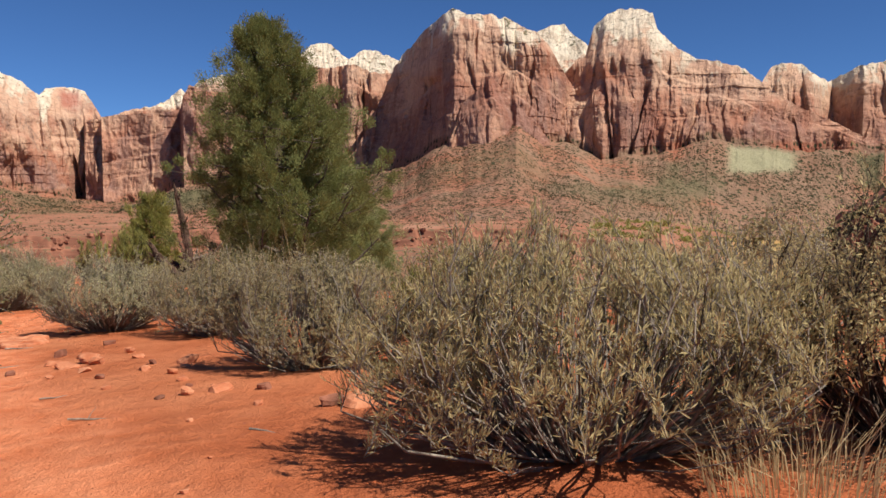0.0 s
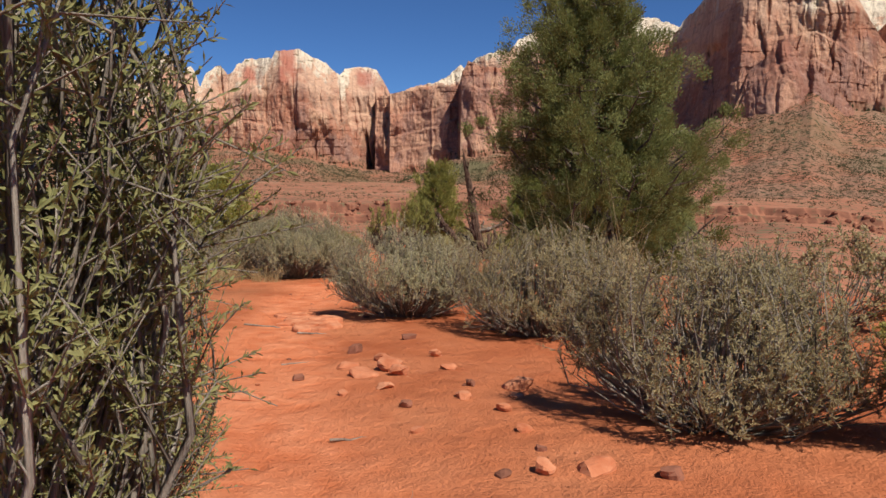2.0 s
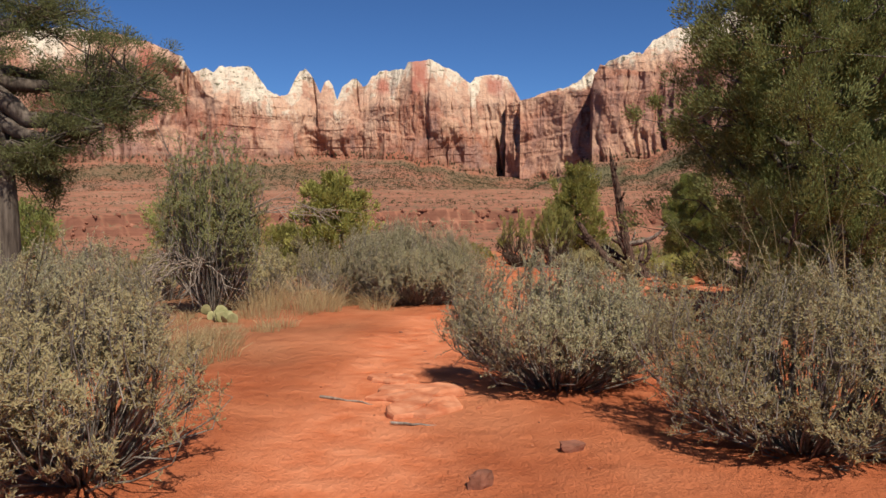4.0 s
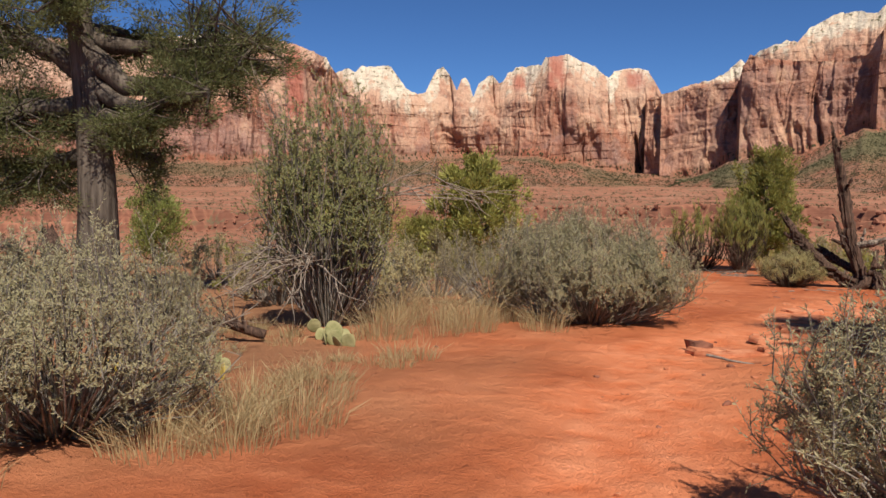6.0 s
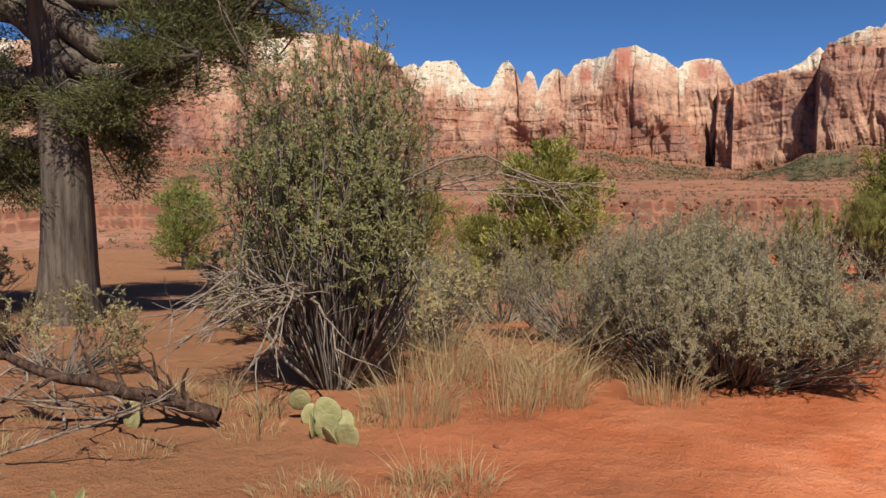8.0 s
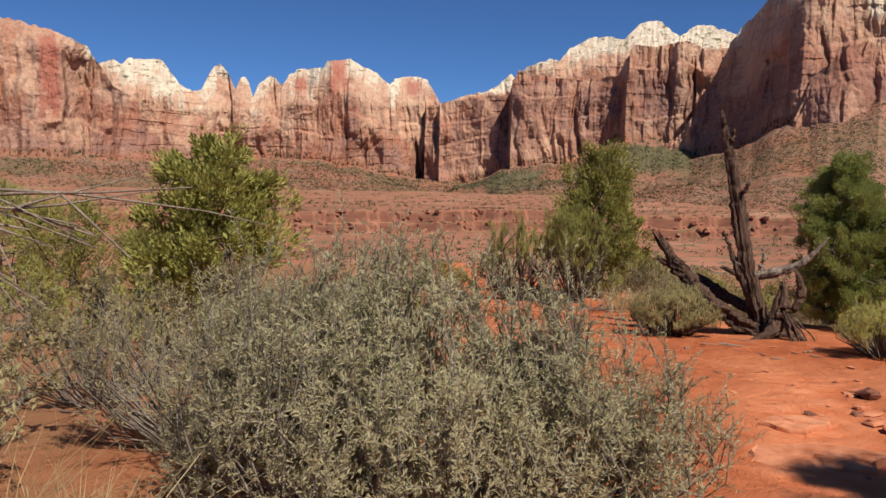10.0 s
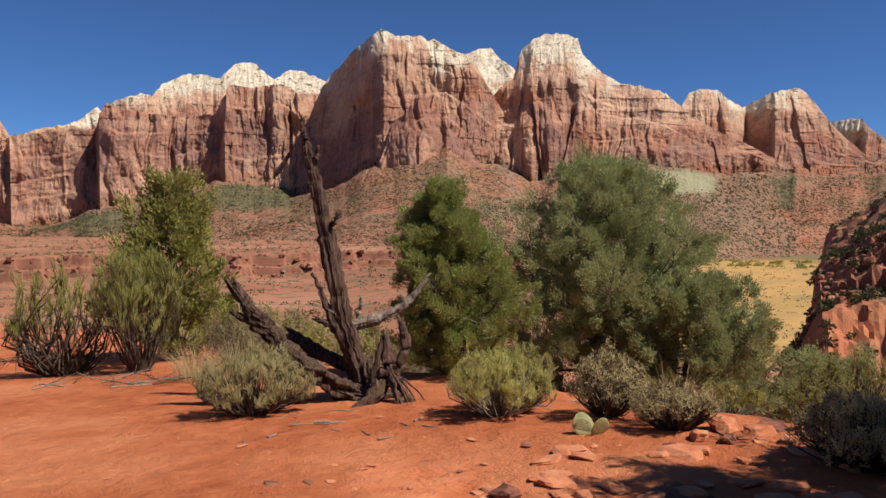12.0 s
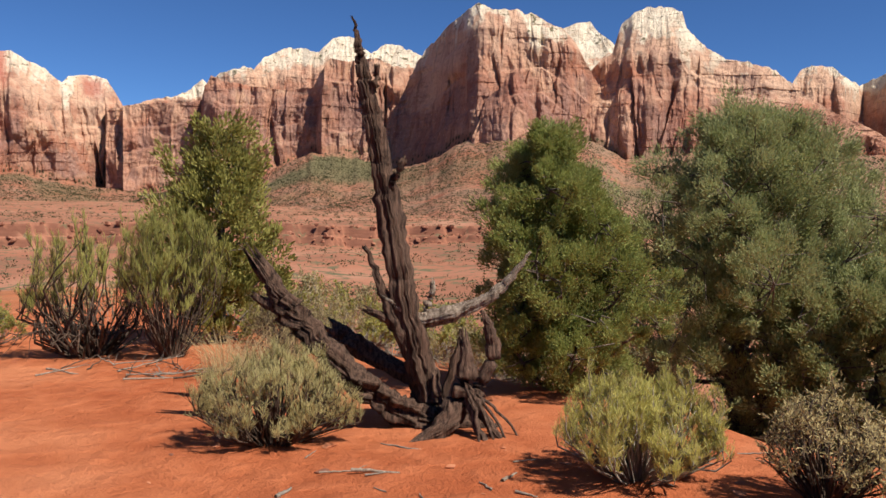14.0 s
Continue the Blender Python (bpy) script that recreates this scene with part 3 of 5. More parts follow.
massif("great red sandstone dome with a white crown and a deeply shaded flank", 37, (-9.9, 9, 0.04),
       top=[(-10, 2.9), (-8.2, 4.2), (-6.99, 6.44), (-5.86, 8.94), (-5.3, 10.18), (-4.56, 11.3), (-3.91, 11.89), (-2.84, 13.1), (-1.59, 14.06), (-0.76, 14.65), (0.51, 14.18), (2.2, 14.19), (2.8, 13.85), (3.22, 14.02), (4.34, 13.32), (5.62, 12.74), (6.48, 11.85), (7.36, 10.39), (8.23, 8.86), (9.01, 7.41)], base=[(-10, 2.2), (-6.96, 2.43), (-5.54, 2.76), (-4.1, 3.2), (-1.6, 4.6), (0.08, 4.93), (4.11, 6.43), (6.05, 4.94), (8.19, 4.66), (9.05, 4.24)], foot=[(-10, -1.9), (9, -1.9)], reach=0.4,
       dist=[(-10, 1985), (-7, 1950), (-5.9, 1900), (-4.0, 1810), (-1.5, 1625), (-0.6, 1600), (3, 1625), (6, 1660), (9, 1740)],
       white=[(-7, 11.6), (-4, 11.9), (-1.4, 12.8), (2, 12.9), (5, 12.0), (7, 11.2), (9, 10.2)], big=30, rows=120, fins=[(-1.0, -1.5, 4.2, 9.2, 46, 1.6), (1.2, 0.6, 8.2, 10.8, 18, 0.5), (5.0, 5.6, 8.5, 10.5, 10, 0.6)], soft=0.18, ruddy=0.6, verdure=0.35)
massif("broken red buttress in front of the great dome", 53, (-1.05, 6.65, 0.04),
       top=[(-1.1, 4.74), (-0.52, 6.09), (-0.03, 7.78), (1.06, 8.72), (1.65, 9.47), (2.33, 9.66), (2.85, 8.96), (3.7, 8.35), (4.4, 7.45), (5.52, 6.2), (6.69, 4.86)], base=[(-1.2, 4.0), (2, 4.6), (7, 4.0)], dist=[(-1.2, 1590), (2, 1515), (7, 1570)], white=[(-2, 20), (7, 20)], big=26, lean=0.5, rows=70)
massif("flat-topped red and white tower with dark clefts", 59, (6.5, 28.9, 0.045),
       top=[(6.44, 7.72), (7.37, 9.48), (8.21, 10.47), (9.18, 11.13), (9.51, 12.19), (9.75, 13), (10.72, 13.79), (11.48, 14.1), (13.21, 14.08), (13.93, 13.67), (14.27, 12.66), (15.38, 11.44), (16.96, 10.43), (18.44, 10.15), (19.83, 9.75), (20.73, 9.08), (22.1, 7.83), (23.65, 6.75), (25.39, 5.9), (27.3, 4.75), (28.97, 3.93)], base=[(6.48, 4.86), (8.19, 4.62), (10.34, 3.36), (15.4, 3.97), (17.95, 4.79), (23.5, 3.76), (28.98, 3.53)], foot=[(6, -1.9), (8, -1.9), (14, -3.2), (18, -3.6), (29, -3.4)], reach=[(6, 0.4), (8, 0.4), (14, 0.55), (19, 0.72), (29, 0.8)],
       dist=[(6, 1720), (9.2, 1690), (10.5, 1655), (14, 1660), (20, 1720), (29, 1900)], white=[(6, 10.2), (9, 10.3), (11, 10.8), (14, 10.6), (17, 9.4), (20, 9.0), (29, 8.4)], big=20, rows=120,
       fins=[(11.3, 10.6, 3.6, 9.6, 30, 0.5), (12.6, 13.8, 3.8, 8.6, 30, 0.55), (9.0, 9.2, 4.2, 6.5, 22, 0.4), (13.6, 14.0, 3.8, 5.4, 16, 0.35), (15.3, 15.2, 7.5, 10.5, 14, 0.5), (24.0, 23.5, 3.8, 5.8, 14, 0.4)],
       bank=[(19.2, 23.6, 2.4, 4.4)], soft=0.16, ruddy=0.3, verdure=0.8)
massif("distant grey and red peaks", 71, (20.3, 33, 0.05),
       top=[(20.27, 7.31), (21.29, 8.58), (21.83, 9.45), (22.46, 9.74), (23.79, 9.53), (24.62, 8.79), (25.35, 8.32), (25.96, 8.54), (27.08, 9.07), (28.77, 9.37), (29.43, 8.95), (30.02, 8.12), (30.82, 6.97), (31.79, 5.86), (33.02, 4.61)], base=[(20, 3.5), (34, 3.5)], foot=[(20, -3.9), (34, -3.9)], reach=0.6, dist=[(20, 2150), (24.5, 2180), (25.6, 2330), (27.5, 2250), (30, 2320), (33, 2520)], white=[(20, 8.4), (28, 8.0), (33, 7)], big=30,
       fins=[(24.2, 23.9, 5, 9, 16, 0.5), (29.6, 28.6, 4, 8.6, 20, 0.7), (27.6, 27.9, 3.6, 5.4, 20, 0.5)], ruddy=0.8, soft=0.2)
massif("distant red mesa with a white cap", 73, (30.4, 37.5, 0.05),
       top=[(30.37, 6.14), (30.96, 6.96), (31.94, 7), (32.8, 7.07), (33.19, 6.41), (34.08, 5.62), (35.35, 4.83), (37.6, 4.1)], base=[(30, 3.5), (38, 3.4)], foot=[(30, -3.9), (38, -3.9)], reach=0.6, dist=[(30, 2760), (33, 2650), (38, 2800)], white=[(30, 6.3), (38, 6)], big=20, fins=[(33.0, 32.8, 3.4, 6, 34, 0.9)], ruddy=0.9)
massif("faint pale peaks closing the canyon", 79, (33.4, 64, 0.08),
       top=[(33.36, 4.41), (34.36, 4.87), (35.28, 5.28), (36.05, 5.62), (37.56, 5.84), (40.58, 5.68)] + [(46, 6), (64, 5)], base=[(33, 3.5), (64, 2)], foot=[(33, -3.9), (64, -3.9)], reach=0.5, dist=[(33, 3300), (64, 3000)], white=[(33, 4.4), (64, 5)], big=24, rows=60)


# ---- the near hillside across the side canyon ----
def hill_height(az, r):
    az = az + 1.3
    top = np.interp(az, (28.0, 30.0, 31.4, 33.4, 35.5, 37.6, 50, 75), (-6.0, -2.6, -0.6, 1.0, 2.8, 4.5, 9.0, 11.0))
    ztop = EYE + 165 * np.tan(np.radians(top))
    q = r + 5 * (fbm(az * 0.5, r * 0.03, 61) - 0.5) + 4 * smooth(120, 129, r) * (fbm(az * 2.2, 0.0, 62) - 0.5)
    rim = np.interp(az, (20, 25, 28.4, 30.7, 33.6, 36.7, 50), (-24, -15.5, -9.4, -5.2, -4.4, -4.0, -3.0))
    scree = EYE + 130 * np.tan(np.radians(rim)) - 26 * (1 - smooth(64, 130, q))
    k = smooth(29.3, 30.3, az + 0.8 * (fbm(az * 3.0, r * 0.2, 68) - 0.5) - 0.02 * np.maximum(r - 130, 0))
    led = 0.22 * smooth(129, 130, q) + 0.18 * smooth(134, 135.5, q) + 0.16 * smooth(139, 140, q)
    z = scree + k * (ztop - scree) * (led + 0.44 * smooth(136, 182, q)) - (1 - k) * 30 * smooth(130, 170, r)
    return z + 2.6 * (fbm(az * 1.3, r * 0.09, 66) - 0.5) + 1.1 * (panel(az * 2.1, r * 0.25, 67, 0.2) - 0.5) - smooth(200, 290, r) * 12


def build_hillside():
    azs, rs = np.arange(20, 70, 0.3), np.concatenate([np.arange(62, 124, 1.6), np.arange(124, 142, 0.5), np.arange(142, 300, 2.4)])
    A, R = np.meshgrid(azs, rs)
    Z = hill_height(A, R)
    X, Y = CX + R * np.sin(np.radians(A)), CY + R * np.cos(np.radians(A))
    steep = np.abs(np.gradient(Z, axis=0) / np.gradient(R, axis=0))
    # ledge: steep steps get the dark varnish colour that also holds painted overhang shade
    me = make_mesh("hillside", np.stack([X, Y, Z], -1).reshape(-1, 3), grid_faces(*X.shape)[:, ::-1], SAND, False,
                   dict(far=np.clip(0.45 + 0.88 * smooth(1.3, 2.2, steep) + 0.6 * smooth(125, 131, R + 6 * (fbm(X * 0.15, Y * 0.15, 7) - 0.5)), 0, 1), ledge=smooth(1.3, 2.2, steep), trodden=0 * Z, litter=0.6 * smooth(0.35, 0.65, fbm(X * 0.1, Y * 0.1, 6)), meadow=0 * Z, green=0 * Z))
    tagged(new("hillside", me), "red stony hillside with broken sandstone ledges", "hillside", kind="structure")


build_hillside()


# ---- stones ----
def boulder(rng, size, flat=0.6, rough=0.28, sub=2):
    bm = bmesh.new()
    bmesh.ops.create_cube(bm, size=1.7)
    bmesh.ops.subdivide_edges(bm, edges=bm.edges[:], cuts=sub, use_grid_fill=True)
    bmesh.ops.triangulate(bm, faces=bm.faces[:])
    V = np.array([v.co[:] for v in bm.verts])
    F = np.array([[v.index for v in f.verts] for f in bm.faces])
    bm.free()
    for _ in range(14):                      # broken flat faces
        n = unit(rng.normal(size=3) * np.array([1, 1, 0.8]))
        k = rng.uniform(0.55, 0.95)
        dist = V @ n
        V = V - np.maximum(dist - k, 0)[:, None] * n
    V = V + rng.normal(size=V.shape) * rough * 0.12
    return V * np.array([size, size * rng.uniform(0.6, 0.95), size * flat]), F


def stone(place_xy, size, label, flat=0.5, mat=None, seed=0, group="stones on the path", sink=0.3):
    rng = np.random.default_rng(seed)
    V, F = boulder(rng, size, flat)
    x, y = place_xy
    ob = new("rock", make_mesh("rock", V, F, mat or STONE, False))
    ob.matrix_basis = pose(x, y, gz(x, y) + size * flat * (0.75 - sink), rng.uniform(-6, 6), rng.uniform(-6, 6), rng.uniform(0, 360))
    return tagged(ob, label, "rock", group)


def slab(place_xy, w, d, h, turn, label, seed):
    rng = np.random.default_rng(seed)
    n = 14
    an = np.arange(n) * 2 * np.pi / n
    rad = 1 + 0.22 * (rng.random(n) - 0.5) * 2
    ring = np.stack([np.cos(an) * rad * w / 2, np.sin(an) * rad * d / 2], 1)
    lv = [(1.04, -h), (1.03, h * 0.35), (1.0, h * 0.8), (0.93, h), (0.5, h * 1.05), (0.02, h)]
    V = np.concatenate([np.c_[ring * k, z + 0.008 * rng.normal(size=n)] for k, z in lv])
    F = [[i * n + j, i * n + (j + 1) % n, (i + 1) * n + (j + 1) % n, (i + 1) * n + j] for i in range(len(lv) - 1) for j in range(n)]
    x, y = place_xy
    ob = new("flat_rock", make_mesh("flat_rock", V, F, STONE, False))
    ob.matrix_basis = pose(x, y, gz(x, y) + 0.01, rng.uniform(-3, 3), rng.uniform(-3, 3), turn)
    return tagged(ob, label, "rock", "flat slabs in the path")


# ---- shrubs ----
def shrub_parts(rng, rx, ry, h, stems, twigs, leaves, leaf_len, leaf_w, upright=0.5, full=0.82, leafy_from=0.35, spread=0.22, stem_r=0.007, low=0.12, vase=False, broom=0.0, tuft=0.30, gather=0.10, skirt=0.25, crook=0.022):
    """Curved stems fanning from the base into a lumpy dome, twigs on them and leaves on the twigs."""
    nc = max(8, int(stems * tuft))
    ci = np.minimum((rng.random(stems) * nc).astype(int), nc - 1)
    az_c, el_c = rng.uniform(0, 2 * np.pi, nc), np.arcsin(rng.uniform(low, 1.0, nc) ** 0.9)
    lump_c = 0.80 + 0.30 * vnoise(az_c * 1.6 + rng.uniform(0, 50), el_c * 3.0, int(rng.integers(1000))) + rng.normal(size=nc) * 0.055
    az = az_c[ci] + rng.normal(size=stems) * gather / np.maximum(np.cos(el_c[ci]), 0.35)
    el = np.clip(el_c[ci] + rng.normal(size=stems) * gather, 0.02, 1.55)
    lump = lump_c[ci]
    reach = lump * rng.uniform(full, 1.04, stems)
    tip = np.stack([np.cos(az) * np.cos(el) * rx * reach, np.sin(az) * np.cos(el) * ry * reach, (skirt + (1 - skirt) * np.sin(el)) * h * reach], 1)
    if vase:
        q = np.sqrt(rng.random(stems)) * lump * 1.15
        tip = np.stack([np.cos(az) * rx * q, np.sin(az) * ry * q, h * rng.uniform(0.5, 1.0, stems) * (1.08 - 0.25 * q)], 1)
    foot = np.stack([np.cos(az) * rx, np.sin(az) * ry, 0 * az], 1) * (spread * rng.random(stems) ** 0.5)[:, None]
    k = np.linspace(0, 1, 5)[None, :, None]
    bend = np.zeros((stems, 1, 3))
    bend[:, 0, :2] = foot[:, :2] * 0.8 + tip[:, :2] * 0.18
    bend[:, 0, 2] = tip[:, 2] * (upright - 0.5) * 0.9
    P = foot[:, None] * (1 - k) + tip[:, None] * k + bend * (4 * k * (1 - k))
    P[:, 1:] += rng.normal(size=(stems, 4, 3)) * crook * max(h, rx)
    P[:, 0, 2] = -0.05
    P[:, :, 2] = np.maximum(P[:, :, 2], -0.05)
    R = stem_r * rng.uniform(0.6, 1.5, stems)[:, None] * np.linspace(1.25, 0.3, 5)[None]
    SV, SF = tubes(P, R, 3)
    n = stems * twigs
    si = np.repeat(np.arange(stems), twigs)
    tt = leafy_from + (1 - leafy_from) * rng.random(n) ** 0.55
    seg = np.minimum((tt * 4).astype(int), 3)
    fr = (tt * 4 - seg)[:, None]
    start = P[si, seg] * (1 - fr) + P[si, seg + 1] * fr
    axis = unit(P[si, seg + 1] - P[si, seg])
    way = unit(axis * 0.6 + rng.normal(size=(n, 3)) * 0.62 * (1 - 0.6 * broom) + np.array([0, 0, 0.35 + broom]))
    tl = rng.uniform(0.06, 0.15, n) * max(0.6, min(h, 1.5))
    end = start + way * tl[:, None]
    TV, TF = tubes(np.stack([start, end], 1), np.array([0.0024, 0.001])[None] * np.ones((n, 1)) * (stem_r / 0.007) ** 0.5, 3)
    li = np.repeat(np.arange(n), leaves)
    u = rng.random(len(li))[:, None]
    pos = start[li] * (1 - u) + end[li] * u
    lw = unit(way[li] * 0.7 + rng.normal(size=(len(li), 3)) * 0.75 * (1 - 0.7 * broom) + np.array([0, 0, 0.25 + broom]))
    LV, LF = blades(pos, lw, leaf_len * rng.uniform(0.6, 1.35, len(li)), leaf_w * rng.uniform(0.7, 1.3, len(li)), rng, face=unit((pos - np.array([0, 0, 0.3 * h])) / np.array([rx, ry, h])) + np.array([0, 0, 0.3]))
    return (np.concatenate([SV, TV]), np.concatenate([SF, TF + len(SV)])), (LV, LF)


def shrub(name, xy, rx, ry, h, label, category="bush", group="", leaf=None, wood=None, seed=1, stems=260, twigs=7, leaves=9,
          leaf_len=0.036, leaf_w=0.0085, turn=0.0, sink=0.0, **kw):
    rng = np.random.default_rng(seed)
    wood_m, leaf_m = shrub_parts(rng, rx, ry, h, stems, twigs, leaves, leaf_len, leaf_w, **kw)
    x, y = xy
    ob = thing(name, (x, y, gz(x, y) - sink), label, category, group, turn=turn)
    part("wood", make_mesh("wood", *wood_m, wood or TWIG), ob, "thin woody stems and twigs")
    part("foliage", make_mesh("foliage", *leaf_m, leaf or SAGE, False), ob)
    return ob


def dead_branches(parent, rng, count, length, up, radius, mat, label, origin=(0, 0, 0.1), sector=(0, 360), forks=5):
    """Bare forked branches, each a part of its bush."""
    for _ in range(count):
        a = radians(rng.uniform(*sector))
        L = length * rng.uniform(0.6, 1.15)
        k = np.linspace(0, 1, 8)[:, None]
        tip = np.array([np.cos(a), np.sin(a), 0]) * L + np.array([0, 0, up * rng.uniform(0.4, 1.3)])
        P = np.array(origin) + k * tip + np.array([0, 0, 0.28 * L]) * (4 * k * (1 - k)) * rng.uniform(0.2, 1.1)
        P[1:] += rng.normal(size=(7, 3)) * 0.03
        V, F = tubes(P[None], (radius * np.linspace(1.2, 0.35, 8))[None], 5)
        limb = part("dead_branch", make_mesh("dead_branch", V, F, mat), parent, label)
        for _ in range(forks):
            i = rng.integers(2, 7)
            w = unit(unit(P[i] - P[i - 1]) + rng.normal(size=3) * 0.6)
            q = np.linspace(0, 1, 4)[:, None]
            S = P[i] + q * w * L * rng.uniform(0.18, 0.4) + rng.normal(size=(4, 3)) * 0.014 * q
            part("twig", make_mesh("twig", *tubes(S[None], (radius * np.linspace(0.5, 0.15, 4))[None], 4), mat), limb)


def grass_tuft(xy, r, h, n, seed, label, mat=None, group="dry grass tufts", lean=0.5):
    rng = np.random.default_rng(seed)
    a, q = rng.uniform(0, 2 * np.pi, n), np.sqrt(rng.random(n)) * r
    root = np.stack([np.cos(a) * q, np.sin(a) * q, 0 * a - 0.02], 1)
    out = np.stack([np.cos(a), np.sin(a), 0 * a], 1) * (lean * (0.3 + q / r))[:, None] + rng.normal(size=(n, 3)) * 0.18
    L = h * rng.uniform(0.5, 1.1, n)
    up = np.array([0, 0, 1.0])
    mid = root + (up + 0.4 * out) * (L * 0.55)[:, None]
    tip = root + (up * 0.92 + 0.95 * out) * L[:, None]
    side = unit(np.cross(up + out, rng.normal(size=(n, 3)))) * 0.0028
    V = np.stack([root - side, root + side, mid + side * 0.8, mid - side * 0.8, tip + side * 0.2, tip - side * 0.2], 1).reshape(-1, 3)
    b = np.arange(n)[:, None] * 6
    F = np.concatenate([b + np.array([[0, 1, 2, 3]]), b + np.array([[3, 2, 4, 5]])])
    x, y = xy
    ob = new("grass_tuft", make_mesh("grass_tuft", V, F, mat or GRASS, False))
    ob.matrix_basis = pose(x, y, gz(x, y))
    return tagged(ob, label, "grass", group)


# ---- trees ----
def tree(name, xy, base_z, h, profile, label, seed, leaf, limbs=46, clumps=13, per=46, leaf_len=0.06, leaf_w=0.02, trunk_r=0.16, lean=(0, 0),
         from_t=0.06, rise=0.45, clump_r=0.17, bark=None, squash=(1, 1), group="", skip=0.0):
    """A tapered trunk, limbs that fork, and a crown of leaf sprays round the twigs. profile: crown radius by height, 0 to 1."""
    rng = np.random.default_rng(seed)
    ob = thing(name, (xy[0], xy[1], base_z), label, "tree", group)
    k = np.linspace(0, 1, 14)
    T = np.stack([lean[0] * k ** 1.4, lean[1] * k ** 1.4, h * 0.97 * k - 0.15], 1) + np.c_[rng.normal(size=(14, 2)) * 0.02 * h * k[:, None], 0 * k]
    rough = 1 + 0.16 * (rng.random(12) - 0.5)
    V, F = tubes(T[None], (trunk_r * (1.25 * (1 - k) ** 0.8 + 0.06) + trunk_r * 0.5 * np.exp(-k * 30))[None], 12, lambda an: rough)
    part("trunk", make_mesh("trunk", V, F, bark or BARK), ob, "rough shreddy brown bark")
    px, pr = zip(*profile)
    C, W, TW = [], [], []
    for i in range(limbs):
        t = from_t + (0.98 - from_t) * ((i + rng.random()) / limbs) ** 0.92
        a = i * 2.39996 + rng.uniform(-0.5, 0.5)
        L = np.interp(t, px, pr) * rng.uniform(0.72, 1.08)
        root = np.array([np.interp(t, k, T[:, j]) for j in range(3)])
        q = np.linspace(0, 1, 6)[:, None]
        d = np.array([np.cos(a) * squash[0], np.sin(a) * squash[1], 0])
        P = root + q * d * L + np.array([0, 0, 1]) * (rise * L * q ** 1.6 - 0.12 * L * np.sin(np.pi * q) * (1 - t))
        P[1:] += rng.normal(size=(5, 3)) * 0.05 * L
        V, F = tubes(P[None], (trunk_r * (0.34 * (1 - t) + 0.07) * np.linspace(1, 0.18, 6))[None], 6)
        if rng.random() >= skip:
            n = max(3, int(clumps * (0.35 + L / max(pr))))
            s = 0.25 + 0.78 * rng.random(n) ** 0.75
            seg = np.clip((s * 5).astype(int), 0, 4)
            fr = (s * 5 - seg)[:, None]
            c = P[seg] * (1 - fr) + P[seg + 1] * fr
            off = rng.normal(size=(n, 3)) * (0.10 + 0.13 * L * s)[:, None] * np.array([0.8, 0.8, 0.55])
            C.append(c + off)
            W.append(unit(d * 0.5 + off * 1.5 + np.array([0, 0, 0.7])))
            tw = np.stack([c, c + off * 0.55 + rng.normal(size=(n, 3)) * 0.02, c + off * 1.1], 1)
            TW.append(tw)
        part("limb", make_mesh("limb", V, F, bark or BARK), ob)
    C, W, TW = np.concatenate(C), np.concatenate(W), np.concatenate(TW)
    tagged(part("twig_mass", make_mesh("twig_mass", *tubes(TW, np.ones((len(TW), 1)) * np.array([0.012, 0.008, 0.003])[None], 3), bark or BARK), ob), kind="stuff")
    n = len(C)
    li = np.repeat(np.arange(n), per)
    big = rng.uniform(0.6, 1.35, n)[li][:, None]
    o = unit(rng.normal(size=(len(li), 3)) + W[li] * 0.5) * rng.random((len(li), 1)) ** 0.45 * clump_r * big
    o = o * np.array([0.85, 0.85, 0.95]) + W[li] * clump_r * big * 1.1 * (rng.random((len(li), 1)) - 0.15)
    way = unit(o * 1.2 / clump_r + W[li] * 1.1 + rng.normal(size=(len(li), 3)) * 0.6 + np.array([0, 0, 0.35]))
    LV, LF = blades(C[li] + o, way, leaf_len * rng.uniform(0.6, 1.3, len(li)), leaf_w * rng.uniform(0.7, 1.3, len(li)), rng, face=unit(o) * 0.9 + unit((C[li] - np.array([lean[0] * 0.4, lean[1] * 0.4, 0.4 * h])) / np.array([max(pr), max(pr), h * 0.6])) + np.array([0, 0, 0.35]))
    part("crown", make_mesh("crown", LV, LF, leaf, False), ob)
    return ob


# ---- trees of the plateau ----
tree("juniper", (-5.5, 21.3), gz(-5.5, 21.3), 6.4, [(0, 1.1), (0.1, 1.75), (0.28, 1.95), (0.45, 1.75), (0.62, 1.35), (0.78, 0.85), (0.9, 0.45), (1, 0.08)],
     "large dense juniper with dark green foliage beside the path", 101, JUNIPER, limbs=76, clumps=15, per=280, leaf_len=0.055, leaf_w=0.017, trunk_r=0.2, lean=(-0.75, 0.3), rise=0.5, clump_r=0.19, from_t=0.03)
tree("juniper", (-9.95, 33.4), gz(-9.95, 33.4) - 0.05, 3.2, [(0, 0.75), (0.15, 1.02), (0.4, 0.95), (0.65, 0.6), (0.85, 0.28), (1, 0.05)],
     "bright green juniper behind the dead snag", 102, JUNIPER_B, limbs=64, clumps=17, per=250, leaf_len=0.04, leaf_w=0.014, trunk_r=0.1, lean=(-0.45, -0.1), rise=0.7, clump_r=0.11, from_t=0.03)
